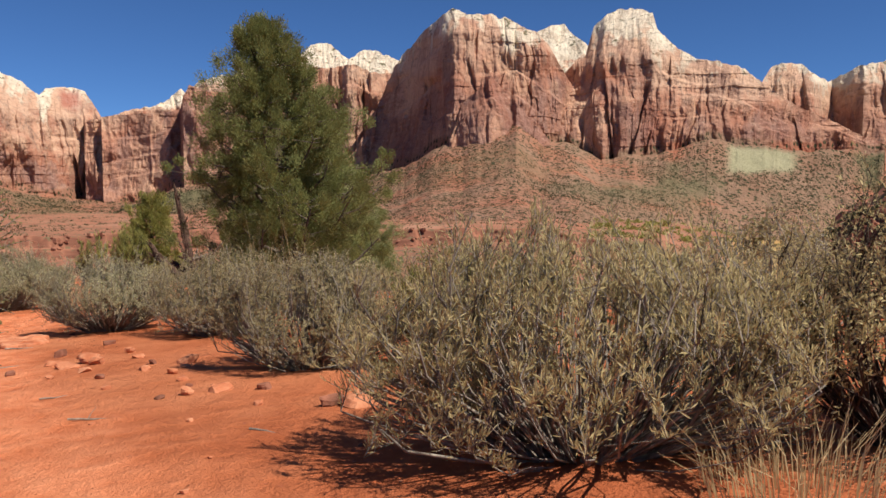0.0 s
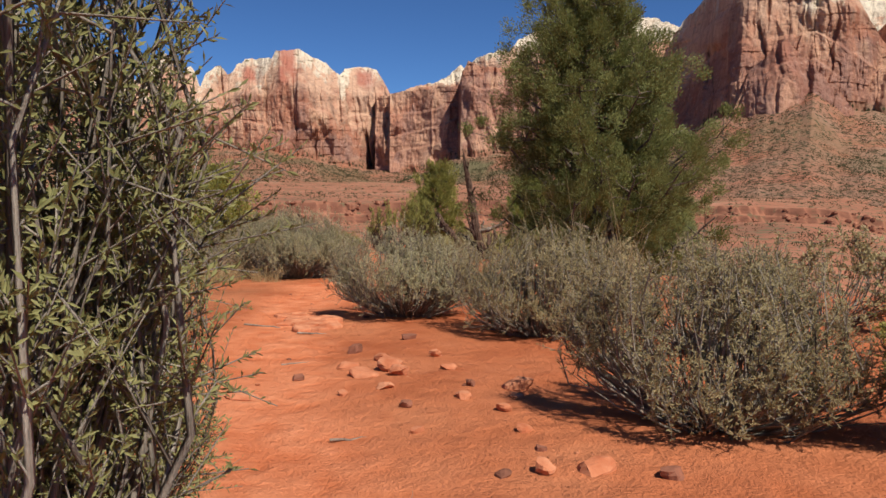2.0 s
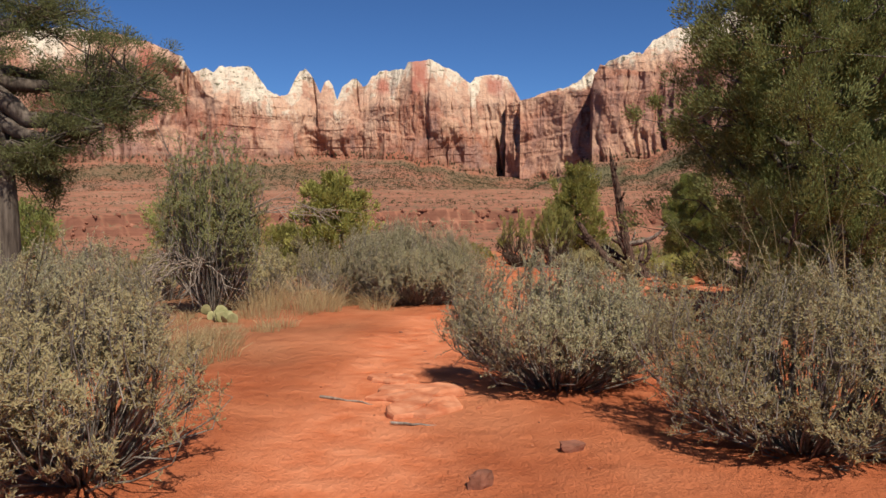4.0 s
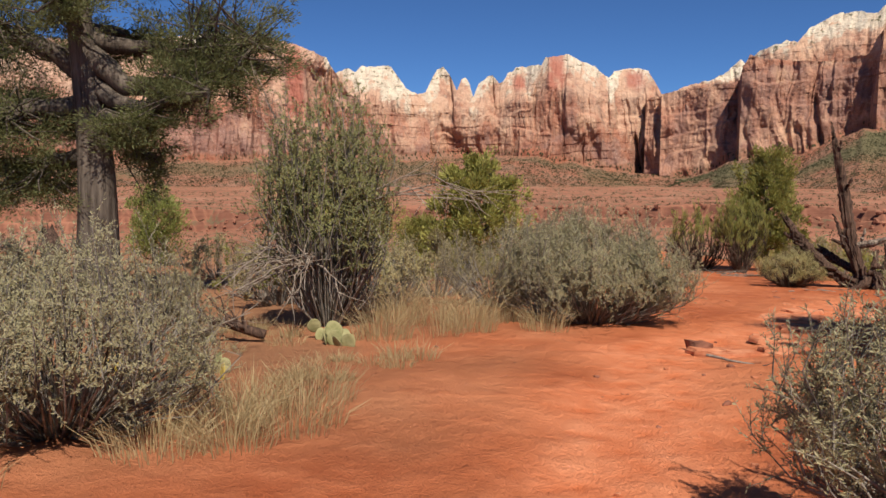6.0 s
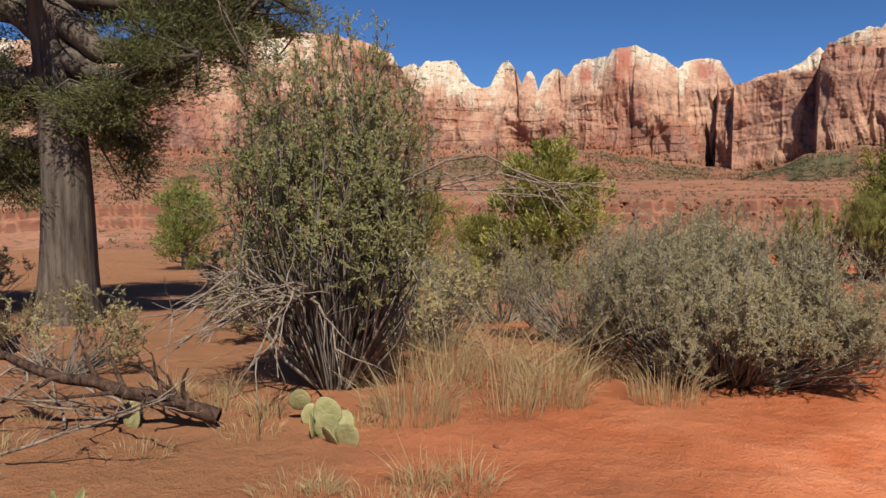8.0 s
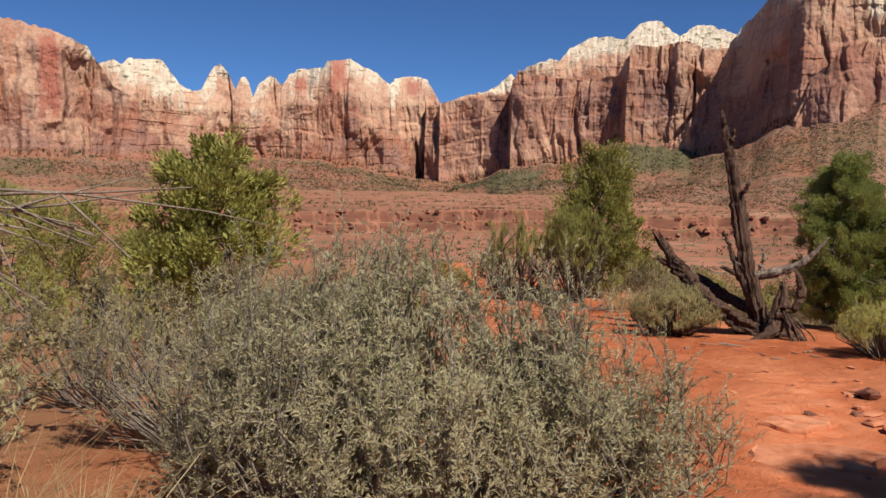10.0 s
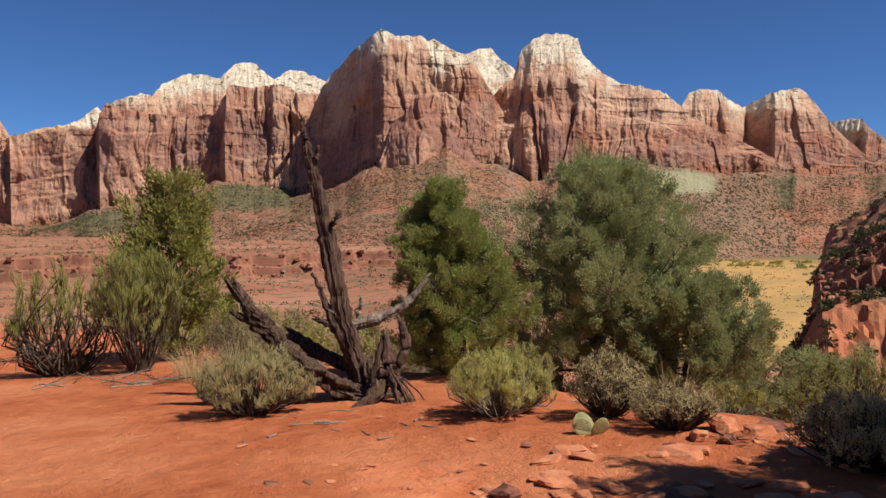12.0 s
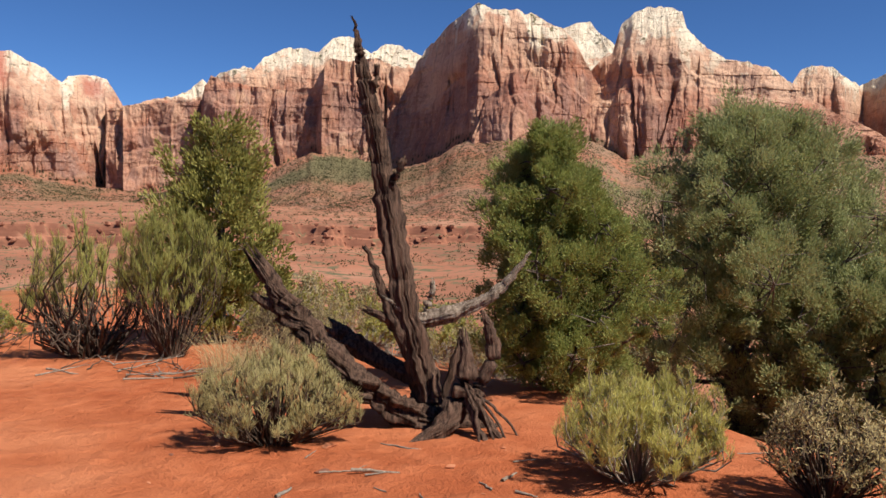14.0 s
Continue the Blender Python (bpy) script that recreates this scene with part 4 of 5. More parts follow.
tree("pinyon_pine", (-7.05, 36.3), gz(-7.05, 36.3) - 0.05, 5.1, [(0, 1.2), (0.2, 2.0), (0.5, 2.05), (0.75, 1.5), (0.92, 0.7), (1, 0.25)],
     "rounded grey-green pinyon pine growing below the brink", 103, PINYON, limbs=72, clumps=17, per=260, leaf_len=0.055, leaf_w=0.017, trunk_r=0.13, lean=(0.3, 0), rise=0.5, clump_r=0.18, from_t=0.05)
tree("pinyon_pine", (-5.9, 34.6), gz(-5.9, 34.6) - 0.05, 2.7, [(0, 1.0), (0.3, 1.6), (0.6, 1.35), (0.85, 0.7), (1, 0.2)],
     "low spreading pinyon pine on the slope", 104, PINYON, limbs=44, clumps=16, per=230, leaf_len=0.055, leaf_w=0.017, trunk_r=0.08, rise=0.55, clump_r=0.14, from_t=0.03)
tree("pinyon_pine", (-2.6, 36.0), gz(-2.6, 36.0) - 0.05, 2.3, [(0, 0.8), (0.3, 1.3), (0.6, 1.1), (0.85, 0.6), (1, 0.2)],
     "low pinyon pine with bare twigs on the slope", 105, PINYON, limbs=28, clumps=8, per=150, leaf_len=0.06, leaf_w=0.027, trunk_r=0.07, rise=0.55, clump_r=0.2, from_t=0.03)
tree("juniper", (-15.6, 37.8), gz(-15.6, 37.8) - 0.05, 4.1, [(0, 0.9), (0.2, 1.25), (0.5, 1.1), (0.75, 0.7), (0.9, 0.36), (1, 0.08)],
     "slender yellow-green juniper at the edge of the plateau", 106, OLIVE, limbs=36, clumps=8, per=90, leaf_len=0.10, leaf_w=0.045, trunk_r=0.1, rise=0.6, clump_r=0.21, skip=0.08)
tree("juniper", (-20.0, 28.5), gz(-20.0, 28.5) - 0.05, 3.15, [(0, 0.7), (0.25, 1.1), (0.6, 1.15), (0.85, 0.7), (1, 0.25)],
     "sparse round-topped juniper with a bare twiggy side", 107, OLIVE, limbs=32, clumps=8, per=90, leaf_len=0.11, leaf_w=0.05, trunk_r=0.09, rise=0.6, clump_r=0.21, skip=0.12)
for i, (x, y, h, r) in enumerate([(-28.5, 32.5, 2.5, 1.5), (-33.8, 34.0, 3.2, 2.0), (-27.0, 33.8, 1.8, 0.8), (-31.2, 25.3, 2.7, 0.9)]):
    tree("juniper", (x, y), gz(x, y) - 0.05, h, [(0, 0.7 * r), (0.3, r), (0.65, 0.85 * r), (1, 0.2)], "small juniper on the far side of the plateau", 120 + i, OLIVE if i % 2 == 0 else JUNIPER_B,
         limbs=30, clumps=10, per=30, leaf_len=0.11, leaf_w=0.035, trunk_r=0.09, rise=0.5, clump_r=0.2, group="far junipers")
tree("juniper", (-5.9, 25.2), gz(-5.9, 25.2), 4.4, [(0, 1.0), (0.15, 1.5), (0.4, 1.6), (0.65, 1.2), (0.85, 0.6), (1, 0.1)],
     "dark juniper that shades the stony corner of the path", 109, JUNIPER, limbs=50, clumps=11, per=110, leaf_len=0.075, leaf_w=0.028, trunk_r=0.15, lean=(-0.2, 0.2), rise=0.5, clump_r=0.19, from_t=0.04)


def old_pine(xy, turn):
    """A thick trunk and long crooked limbs that each carry a heavy mass of needles."""
    rng = np.random.default_rng(108)
    ob = thing("pinyon_pine", (*xy, gz(*xy)), "old dark pinyon pine with a thick trunk and long crooked limbs", "tree", turn=turn)
    k = np.linspace(0, 1, 18)
    T = np.stack([0.12 * np.sin(k * 5) - 0.1 * k, 0.1 * np.sin(k * 4 + 1), 8.2 * k - 0.2], 1)
    rough = 1 + 0.2 * (rng.random(16) - 0.5)
    V, F = tubes(T[None], (0.38 * (1 - k) ** 0.7 + 0.03 + 0.16 * np.exp(-k * 22))[None], 16, lambda an: rough)
    part("trunk", make_mesh("trunk", V, F, BARK), ob, "thick furrowed dark bark")
    C, W, TW = [], [], []
    # each limb: where it leaves the trunk, how far it goes aside, back and up, how it sags, the size of its needle mass, and its clumps
    for z0, dx, dy, z1, sag, wide, deep, n in ((4.35, 2.7, 0.3, 4.7, -0.75, 1.3, 1.1, 70), (3.9, 2.2, -0.5, 3.9, -0.45, 0.75, 0.55, 26), (3.3, 1.1, -0.4, 3.15, 0.15, 0.8, 0.36, 26), (2.8, 1.3, 0.5, 2.35, 0.2, 0.55, 0.55, 14),
                                               (4.0, -2.0, 0.2, 4.6, 0.25, 1.1, 0.7, 36), (3.4, -1.6, -0.5, 3.1, 0.2, 1.25, 0.55, 40), (2.6, -1.5, 0.3, 2.05, 0.15, 1.2, 0.5, 36), (3.1, -2.9, 0.9, 3.2, 0.2, 1.0, 0.6, 26),
                                               (4.9, 0.5, -1.4, 4.9, 0.3, 0.8, 0.5, 22), (5.4, 1.5, 0.2, 6.0, 0.1, 1.2, 0.7, 40), (5.6, -1.3, 0.3, 6.2, 0.1, 1.3, 0.7, 40), (6.4, 0.4, 1.0, 7.2, 0.0, 1.3, 0.7, 40), (6.9, 0.1, -0.5, 8.0, 0.0, 1.0, 0.7, 36), (4.4, 0.3, 2.2, 4.6, 0.3, 1.1, 0.6, 26), (3.5, -0.4, 1.9, 3.4, 0.3, 1.0, 0.5, 20), (4.6, 3.0, 1.6, 4.4, 0.1, 0.9, 0.6, 24)):
        n = int(n * (2.6 if dx < 0 else 1.8))
        root, tip = np.array([np.interp(z0 / 8.2, k, T[:, j]) for j in (0, 1)] + [z0]), np.array([dx, dy, z1])
        q = np.linspace(0, 1, 9)[:, None]
        P = root * (1 - q) + tip * q + np.array([0, 0, sag]) * np.sin(np.pi * q)
        P[1:] += np.cumsum(rng.normal(size=(8, 3)) * 0.05, 0)
        part("limb", make_mesh("limb", *tubes(P[None], ((0.10 + 0.012 * n ** 0.5) * np.linspace(1, 0.22, 9))[None], 8), BARK), ob)
        end = P[-1] - np.array([0.25 * dx, 0.25 * dy, 0])
        c = end + np.clip(rng.normal(size=(n, 3)) * 0.5, -1, 1) * np.array([wide, wide * 0.9, deep])
        C.append(c)
        W.append(unit(c - P[5] + np.array([0, 0, 0.5])))
        j = rng.integers(4, 9, n)
        TW.append(np.stack([P[j], (P[j] + c) / 2 + rng.normal(size=(n, 3)) * 0.1, c], 1))
    C, W, TW = np.concatenate(C), np.concatenate(W), np.concatenate(TW)
    tagged(part("twig_mass", make_mesh("twig_mass", *tubes(TW, np.ones((len(TW), 1)) * np.array([0.028, 0.018, 0.006])[None], 4), BARK), ob), kind="stuff")
    li = np.repeat(np.arange(len(C)), 150)
    m = len(li)
    o = unit(rng.normal(size=(m, 3))) * rng.random((m, 1)) ** 0.5 * rng.uniform(0.18, 0.36, len(C))[li][:, None] * np.array([1.1, 1.1, 0.7])
    LV, LF = blades(C[li] + o, unit(o * 4 + W[li] * 0.8 + rng.normal(size=(m, 3)) * 0.5), 0.085 * rng.uniform(0.6, 1.3, m), 0.017 * rng.uniform(0.7, 1.3, m), rng, face=unit(o) + np.array([0, 0, 0.4]))
    part("crown", make_mesh("crown", LV, LF, OLD_PINYON, False), ob)


old_pine((-20.9, 18.8), 46)

# ---- bushes along the path ----
BUSHES = "grey sagebrush along the path"
shrub("sagebrush", (-1.2, 8.95), 1.32, 0.95, 1.2, "straggly yellowish-grey sagebrush beside the path", group=BUSHES, leaf=SAGE_DRY, seed=201, stems=520, twigs=9, leaves=10, leaf_len=0.045, leaf_w=0.007, upright=0.62, leafy_from=0.22, tuft=0.5, gather=0.12, broom=0.35, skirt=0.14)
shrub("sagebrush", (0.45, 8.9), 0.75, 0.75, 1.5, "tall dry sagebrush with pale seed heads", group=BUSHES, leaf=SAGE_DRY, wood=TWIG_DARK, seed=202, stems=220, twigs=7, leaves=9, leaf_len=0.034, leaf_w=0.011, upright=0.66)
shrub("sagebrush", (0.6, 11.2), 1.2, 1.0, 1.15, "straggly yellowish-grey sagebrush beside the path", group=BUSHES, leaf=SAGE_DRY, seed=203, stems=150, twigs=6, leaves=8, upright=0.6)
shrub("blackbrush", (-1.95, 11.95), 0.58, 0.5, 1.02, "yellow-green blackbrush on a short crooked stem", leaf=OLIVE, wood=TWIG_DARK, seed=204, stems=190, twigs=10, leaves=16, leaf_len=0.03, leaf_w=0.007, spread=0.1, low=0.3, upright=0.55)
shrub("sagebrush", (-3.3, 12.2), 0.98, 0.82, 1.16, "broad grey-green sagebrush with bare stems at its foot", group=BUSHES, leaf=SAGE, seed=205, stems=340, twigs=8, leaves=20, leaf_len=0.027, leaf_w=0.0072)
shrub("sagebrush", (-3.3, 14.9), 1.0, 0.8, 1.15, "broad grey-green sagebrush with bare stems at its foot", group=BUSHES, leaf=SAGE, seed=206, stems=180, twigs=6, leaves=8, leaf_len=0.044, leaf_w=0.011)
shrub("sagebrush", (-5.2, 15.45), 1.08, 0.85, 1.24, "broad grey-green sagebrush with bare stems at its foot", group=BUSHES, leaf=SAGE, seed=207, stems=340, twigs=8, leaves=20, leaf_len=0.027, leaf_w=0.0072)
shrub("sagebrush", (-7.25, 16.4), 1.0, 0.85, 1.28, "pale silvery sagebrush at the bend of the path", group=BUSHES, leaf=SALT, seed=208, stems=380, twigs=8, leaves=20, leaf_len=0.027, leaf_w=0.0072)
shrub("sagebrush", (-8.6, 12.75), 0.88, 0.8, 1.22, "dense grey-green sagebrush beside the path", group=BUSHES, leaf=SAGE, seed=209, stems=270, twigs=8, leaves=20, upright=0.58, leaf_len=0.027, leaf_w=0.0072)
shrub("sagebrush", (-12.3, 14.85), 1.25, 1.1, 1.4, "pale silvery sagebrush among dry grass", group=BUSHES, leaf=SALT, seed=210, stems=360, twigs=8, leaves=20, leaf_len=0.027, leaf_w=0.0072)
shrub("saltbush", (-12.7, 22.15), 1.45, 1.15, 1.66, "large leafy grey-green saltbush beside the path", leaf=SALT, wood=TWIG, seed=211, stems=760, twigs=9, leaves=24, leaf_len=0.032, leaf_w=0.0068, low=0.18, full=0.82, skirt=0.24, gather=0.10, tuft=0.3)
shrub("sagebrush", (-14.9, 22.9), 1.15, 0.9, 1.45, "grey twiggy sagebrush behind the saltbush", group=BUSHES, leaf=SAGE, seed=212, stems=220, twigs=6, leaves=9, upright=0.62)
shrub("sagebrush", (-16.6, 21.6), 1.1, 0.9, 1.25, "grey twiggy sagebrush behind the saltbush", group=BUSHES, leaf=SALT, seed=213, stems=200, twigs=6, leaves=8, upright=0.62)

rose = shrub("cliffrose", (-4.38, 8.15), 0.4, 0.4, 2.4, "tall leafy cliffrose with dead grey twigs beside the path", leaf=CLIFFROSE, wood=TWIG, seed=221, stems=130, twigs=20, leaves=24, leaf_len=0.019, leaf_w=0.0062, upright=0.6, stem_r=0.008, leafy_from=0.06, vase=True)
shrub("cliffrose", (-5.35, 9.55), 0.36, 0.36, 1.45, "low yellow-green cliffrose with bare twigs", leaf=CLIFFROSE, wood=TWIG, seed=223, stems=110, twigs=9, leaves=14, leaf_len=0.028, leaf_w=0.007)
dead_branches(rose, np.random.default_rng(1), 7, 0.45, 0.5, 0.008, TWIG, "bare grey twig", origin=(0, 0, 0.4))
tall = shrub("cliffrose", (-14.77, 19.17), 0.84, 0.8, 3.2, "tall upright cliffrose with a skirt of dead branches", leaf=CLIFFROSE, wood=TWIG, seed=222, stems=190, twigs=14, leaves=17, leaf_len=0.04, leaf_w=0.013, upright=0.6, stem_r=0.011, leafy_from=0.3, low=0.35, spread=0.2, vase=True)
dead_branches(tall, np.random.default_rng(2), 16, 1.15, -0.3, 0.013, SILVERWOOD, "bare silver-grey branch", origin=(0.15, -0.35, 0.85), sector=(190, 370), forks=9)
dead_branches(tall, np.random.default_rng(3), 5, 1.15, 0.5, 0.012, SILVERWOOD, "bare silver-grey branch", origin=(0.1, 0, 0.8), sector=(150, 390), forks=7)
dead_branches(tall, np.random.default_rng(5), 5, 1.7, 0.15, 0.011, SILVERWOOD, "bare silver-grey branch", origin=(0.3, 0.1, 1.45), sector=(14, 52), forks=9)
dead_branches(tall, np.random.default_rng(4), 4, 0.9, 1.4, 0.010, SILVERWOOD, "bare silver-grey branch", origin=(-0.3, 0, 1.5), sector=(120, 260), forks=9)

# ---- bushes by the snag and the brink ----
shrub("rabbitbrush", (-9.85, 30.1), 0.66, 0.55, 0.68, "rounded yellow-green rabbitbrush by the dead snag", leaf=RABBIT, wood=TWIG, seed=231, stems=320, twigs=8, leaves=13, leaf_len=0.055, leaf_w=0.0042, broom=0.5, upright=0.6, low=0.2)
shrub("rabbitbrush", (-12.75, 31.1), 0.74, 0.55, 0.78, "pale yellow-grey rabbitbrush with dark woody stems", leaf=STRAW, wood=TWIG_DARK, seed=232, stems=300, twigs=8, leaves=11, leaf_len=0.06, leaf_w=0.0042, broom=0.5, upright=0.7)
woody = shrub("blackbrush", (-17.1, 36.3), 1.15, 0.9, 2.0, "open blackbrush with crooked dark stems and yellow-green tips", leaf=BROOM, wood=TWIG_DARK, seed=233, stems=70, twigs=11, leaves=9, leaf_len=0.12, leaf_w=0.008, broom=0.8, upright=0.45, stem_r=0.019, leafy_from=0.74, low=0.3, crook=0.06, tuft=0.16, skirt=0.3)
dead_branches(woody, np.random.default_rng(6), 12, 1.1, 0.25, 0.013, TWIG_DARK, "bare dark branch", forks=7)
shrub("ephedra", (-15.7, 36.0), 0.72, 0.6, 2.3, "upright bright green brush with thin broom-like stems", leaf=BROOM, wood=TWIG_DARK, seed=234, stems=130, twigs=10, leaves=9, leaf_len=0.13, leaf_w=0.008, broom=0.8, upright=0.75, stem_r=0.009, leafy_from=0.42, low=0.45, vase=True, crook=0.035)
shrub("sagebrush", (-7.45, 27.3), 0.52, 0.5, 0.58, "grey-green sagebrush with pale tips at the brink", group="low brush at the brink", leaf=SAGE_DRY, wood=TWIG_DARK, seed=235, stems=260, twigs=7, leaves=8, upright=0.65)
shrub("sagebrush", (-8.35, 28.8), 0.42, 0.4, 0.5, "thin straggly brush at the brink", group="low brush at the brink", leaf=SAGE_DRY, wood=TWIG_DARK, seed=236, stems=150, twigs=6, leaves=6, upright=0.7)
shrub("sagebrush", (-8.75, 29.6), 0.42, 0.4, 0.72, "thin straggly brush at the brink", group="low brush at the brink", leaf=SAGE_DRY, wood=TWIG_DARK, seed=237, stems=150, twigs=6, leaves=6, upright=0.72)
shrub("sagebrush", (-13.9, 36.6), 0.9, 0.7, 1.0, "grey-green brush behind the dead snag", group="low brush at the brink", leaf=SAGE, wood=TWIG_DARK, seed=238, stems=200, twigs=7, leaves=8)
shrub("sagebrush", (-6.3, 29.2), 0.6, 0.55, 0.75, "thin straggly brush at the brink", group="low brush at the brink", leaf=OLIVE, wood=TWIG_DARK, seed=239, stems=160, twigs=7, leaves=7, upright=0.65)

# ---- brush farther back ----
back = shrub("sagebrush", (-20.5, 24.0), 1.2, 1.0, 1.25, "grey-green sagebrush on the plateau", group="brush farther back", leaf=SAGE, seed=241, stems=80, twigs=4, leaves=11, leaf_len=0.065, leaf_w=0.024)
back_y = shrub("rabbitbrush", (-18.6, 26.0), 1.0, 0.9, 0.95, "yellowish rabbitbrush on the plateau", group="brush farther back", leaf=OLIVE, seed=242, stems=80, twigs=4, leaves=11, leaf_len=0.065, leaf_w=0.022)
rng = np.random.default_rng(77)
for x, y, s, kind in [(-17.8, 20.6, 1.0, 0), (-19.0, 22.6, 0.95, 0), (-22.5, 26.5, 1.1, 1), (-24.5, 23.5, 1.0, 0), (-21.0, 29.8, 0.9, 1), (-25.5, 29.0, 1.1, 1), (-18.0, 29.5, 0.8, 0), (-15.6, 26.6, 0.75, 1),
                      (-19.0, 16.4, 0.9, 0), (-18.2, 14.2, 0.9, 0), (-22.5, 15.5, 1.1, 0), (-24.5, 18.5, 1.0, 0), (-15.2, 13.2, 0.9, 0), (-17.0, 17.6, 0.7, 0), (-1.2, 14.6, 1.0, 1), (1.6, 13.6, 1.1, 0), (-2.2, 17.5, 1.0, 0), (1.0, 17.5, 1.0, 1), (-5.0, 18.6, 0.8, 0), (-15.8, 21.0, 0.9, 0), (-16.9, 23.6, 1.0, 0), (-15.2, 24.6, 0.9, 1), (-18.6, 20.8, 1.0, 1), (-7.5, 19.0, 0.8, 0), (-4.2, 33.0, 0.7, 1), (-8.9, 35.0, 0.6, 0), (-3.6, 38.5, 0.9, 0), (-11.2, 37.6, 0.75, 0), (-12.6, 38.6, 0.8, 1), (-6.6, 31.4, 0.55, 1), (-17.6, 27.4, 0.9, 1), (-20.2, 26.2, 0.9, 1), (-23.0, 29.0, 1.0, 1), (-16.4, 29.0, 0.7, 1), (-13.6, 13.0, 0.9, 0), (-13.2, 38.0, 1.0, 1), (-14.6, 39.4, 1.1, 0), (-12.0, 40.2, 1.2, 1), (-10.6, 39.4, 1.0, 0), (-13.4, 41.6, 1.2, 0), (-16.2, 40.6, 1.1, 1), (-11.4, 42.6, 1.3, 1), (-18.4, 39.2, 1.0, 0), (-9.4, 41.4, 1.2, 0), (-15.2, 43.0, 1.3, 1), (-8.4, 38.6, 0.9, 1), (-4.8, 40.2, 1.1, 0), (-19.8, 37.4, 0.9, 1), (-21.4, 38.6, 1.0, 0)]:
    z = gz(x, y)
    copy_thing(back_y if kind else back, pose(x, y, z, 0, 0, rng.uniform(0, 360)) @ Matrix.Diagonal((s, s, s * rng.uniform(0.85, 1.1), 1)))

# ---- grass ----
for i in range(46):
    x, y = rng.uniform(-15.8, -11.2), rng.uniform(13.6, 18.6)
    if trail_distance(np.array([x]), np.array([y]))[0] > 2.0:
        grass_tuft((x, y), rng.uniform(0.1, 0.22), rng.uniform(0.10, 0.24), 110, 300 + i, "short dry straw-coloured grass tuft")
for i, (x, y, r, h, n) in enumerate([(-13.5, 33.6, 0.3, 0.62, 420), (-14.3, 34.6, 0.35, 0.6, 380), (-12.9, 34.4, 0.25, 0.5, 260), (-13.6, 19.0, 0.35, 0.4, 300), (-13.2, 20.1, 0.35, 0.38, 300), (-14.0, 21.0, 0.35, 0.4, 260),
                                     (-11.2, 15.9, 0.35, 0.3, 300), (-13.6, 21.2, 0.3, 0.4, 220), (-14.6, 20.2, 0.4, 0.6, 300), (-0.4, 8.2, 0.4, 0.35, 260), (-9.2, 13.4, 0.3, 0.35, 240), (-8.2, 29.2, 0.25, 0.5, 160), (-12.6, 20.9, 0.3, 0.4, 200), (-11.45, 15.5, 0.3, 0.32, 260), (-11.05, 15.35, 0.25, 0.26, 200), (-11.7, 15.9, 0.3, 0.34, 260), (-11.3, 15.0, 0.3, 0.28, 220), (-11.6, 16.4, 0.3, 0.28, 220)]):
    grass_tuft((x, y), r, h, n, 360 + i, "tall pale dry grass tuft")
for i, (x, y) in enumerate([(-13.9, 20.3), (-13.5, 20.6), (-14.4, 20.9), (-13.2, 19.6), (-14.2, 20.0)]):
    grass_tuft((x, y), 0.3, 0.7, 70, 390 + i, "long bleached grass stalks beside the saltbush", lean=0.8)
for i, (x, y) in enumerate([(-5.0, 16.9), (-5.5, 17.1), (-4.6, 17.2), (-6.0, 17.3)]):
    grass_tuft((x, y), 0.16, 1.5, 46, 380 + i, "tall bleached bunchgrass stalks behind the sagebrush", lean=0.16)


# ---- the dead snag ----
def deadwood(rng, P, R, sides=44, grooves=0.22, jag=0.0, rows=26):
    """A split, grooved trunk along a few knots, with a broken end."""
    P, R = np.array(P, float), np.array(R, float)
    k0 = np.linspace(0, 1, len(P))
    k = np.linspace(0, 1, rows)
    Q = np.stack([np.interp(k, k0, P[:, j]) for j in range(3)], 1)
    Q[1:-1] = (Q[:-2] + 2 * Q[1:-1] + Q[2:]) / 4
    Q[1:] += np.c_[rng.normal(size=(rows - 1, 2)) * 0.008, np.zeros(rows - 1)]
    r = np.interp(k, k0, R) * (1 + 0.06 * rng.normal(size=rows))
    V, F = tubes(Q[None], r[None], sides)
    V = V.reshape(rows, sides, 3)
    an = np.arange(sides)
    turn = an[None] * 12.0 / sides + k[:, None] * 1.6 + rng.uniform(0, 40)
    cut = 1 - grooves * 1.5 * (fbm(turn, k[:, None] * 4.0, int(rng.integers(999))) - 0.42) - grooves * 0.9 * (ridge(turn * 1.7, k[:, None] * 5.0, int(rng.integers(999))) - 0.5)
    cut = cut - grooves * 0.5 * (ridge(turn * 4.3, k[:, None] * 3.0, int(rng.integers(999))) - 0.5)
    cut = cut * (1 - grooves * 0.35 * rng.random(sides)[None])
    V = Q[:, None] + (V - Q[:, None]) * cut[..., None]
    T = unit(Q[-1] - Q[-3])
    if jag:
        V[-1] += T * (rng.random((sides, 1)) ** 2) * jag
        V[-2] += T * (rng.random((sides, 1))) * jag * 0.3
    V = np.concatenate([V.reshape(-1, 3), [Q[-1] - T * jag * 0.1], [Q[0]]])
    tip, foot = rows * sides, rows * sides + 1
    j, j2 = an, (an + 1) % sides
    caps = np.concatenate([np.stack([(rows - 1) * sides + j, (rows - 1) * sides + j2, np.full(sides, tip), np.full(sides, tip)], 1)])
    tri = np.concatenate([F[:, [0, 1, 2]], F[:, [0, 2, 3]], caps[:, :3], np.stack([j2, j, np.full(sides, foot)], 1)])
    return V, tri


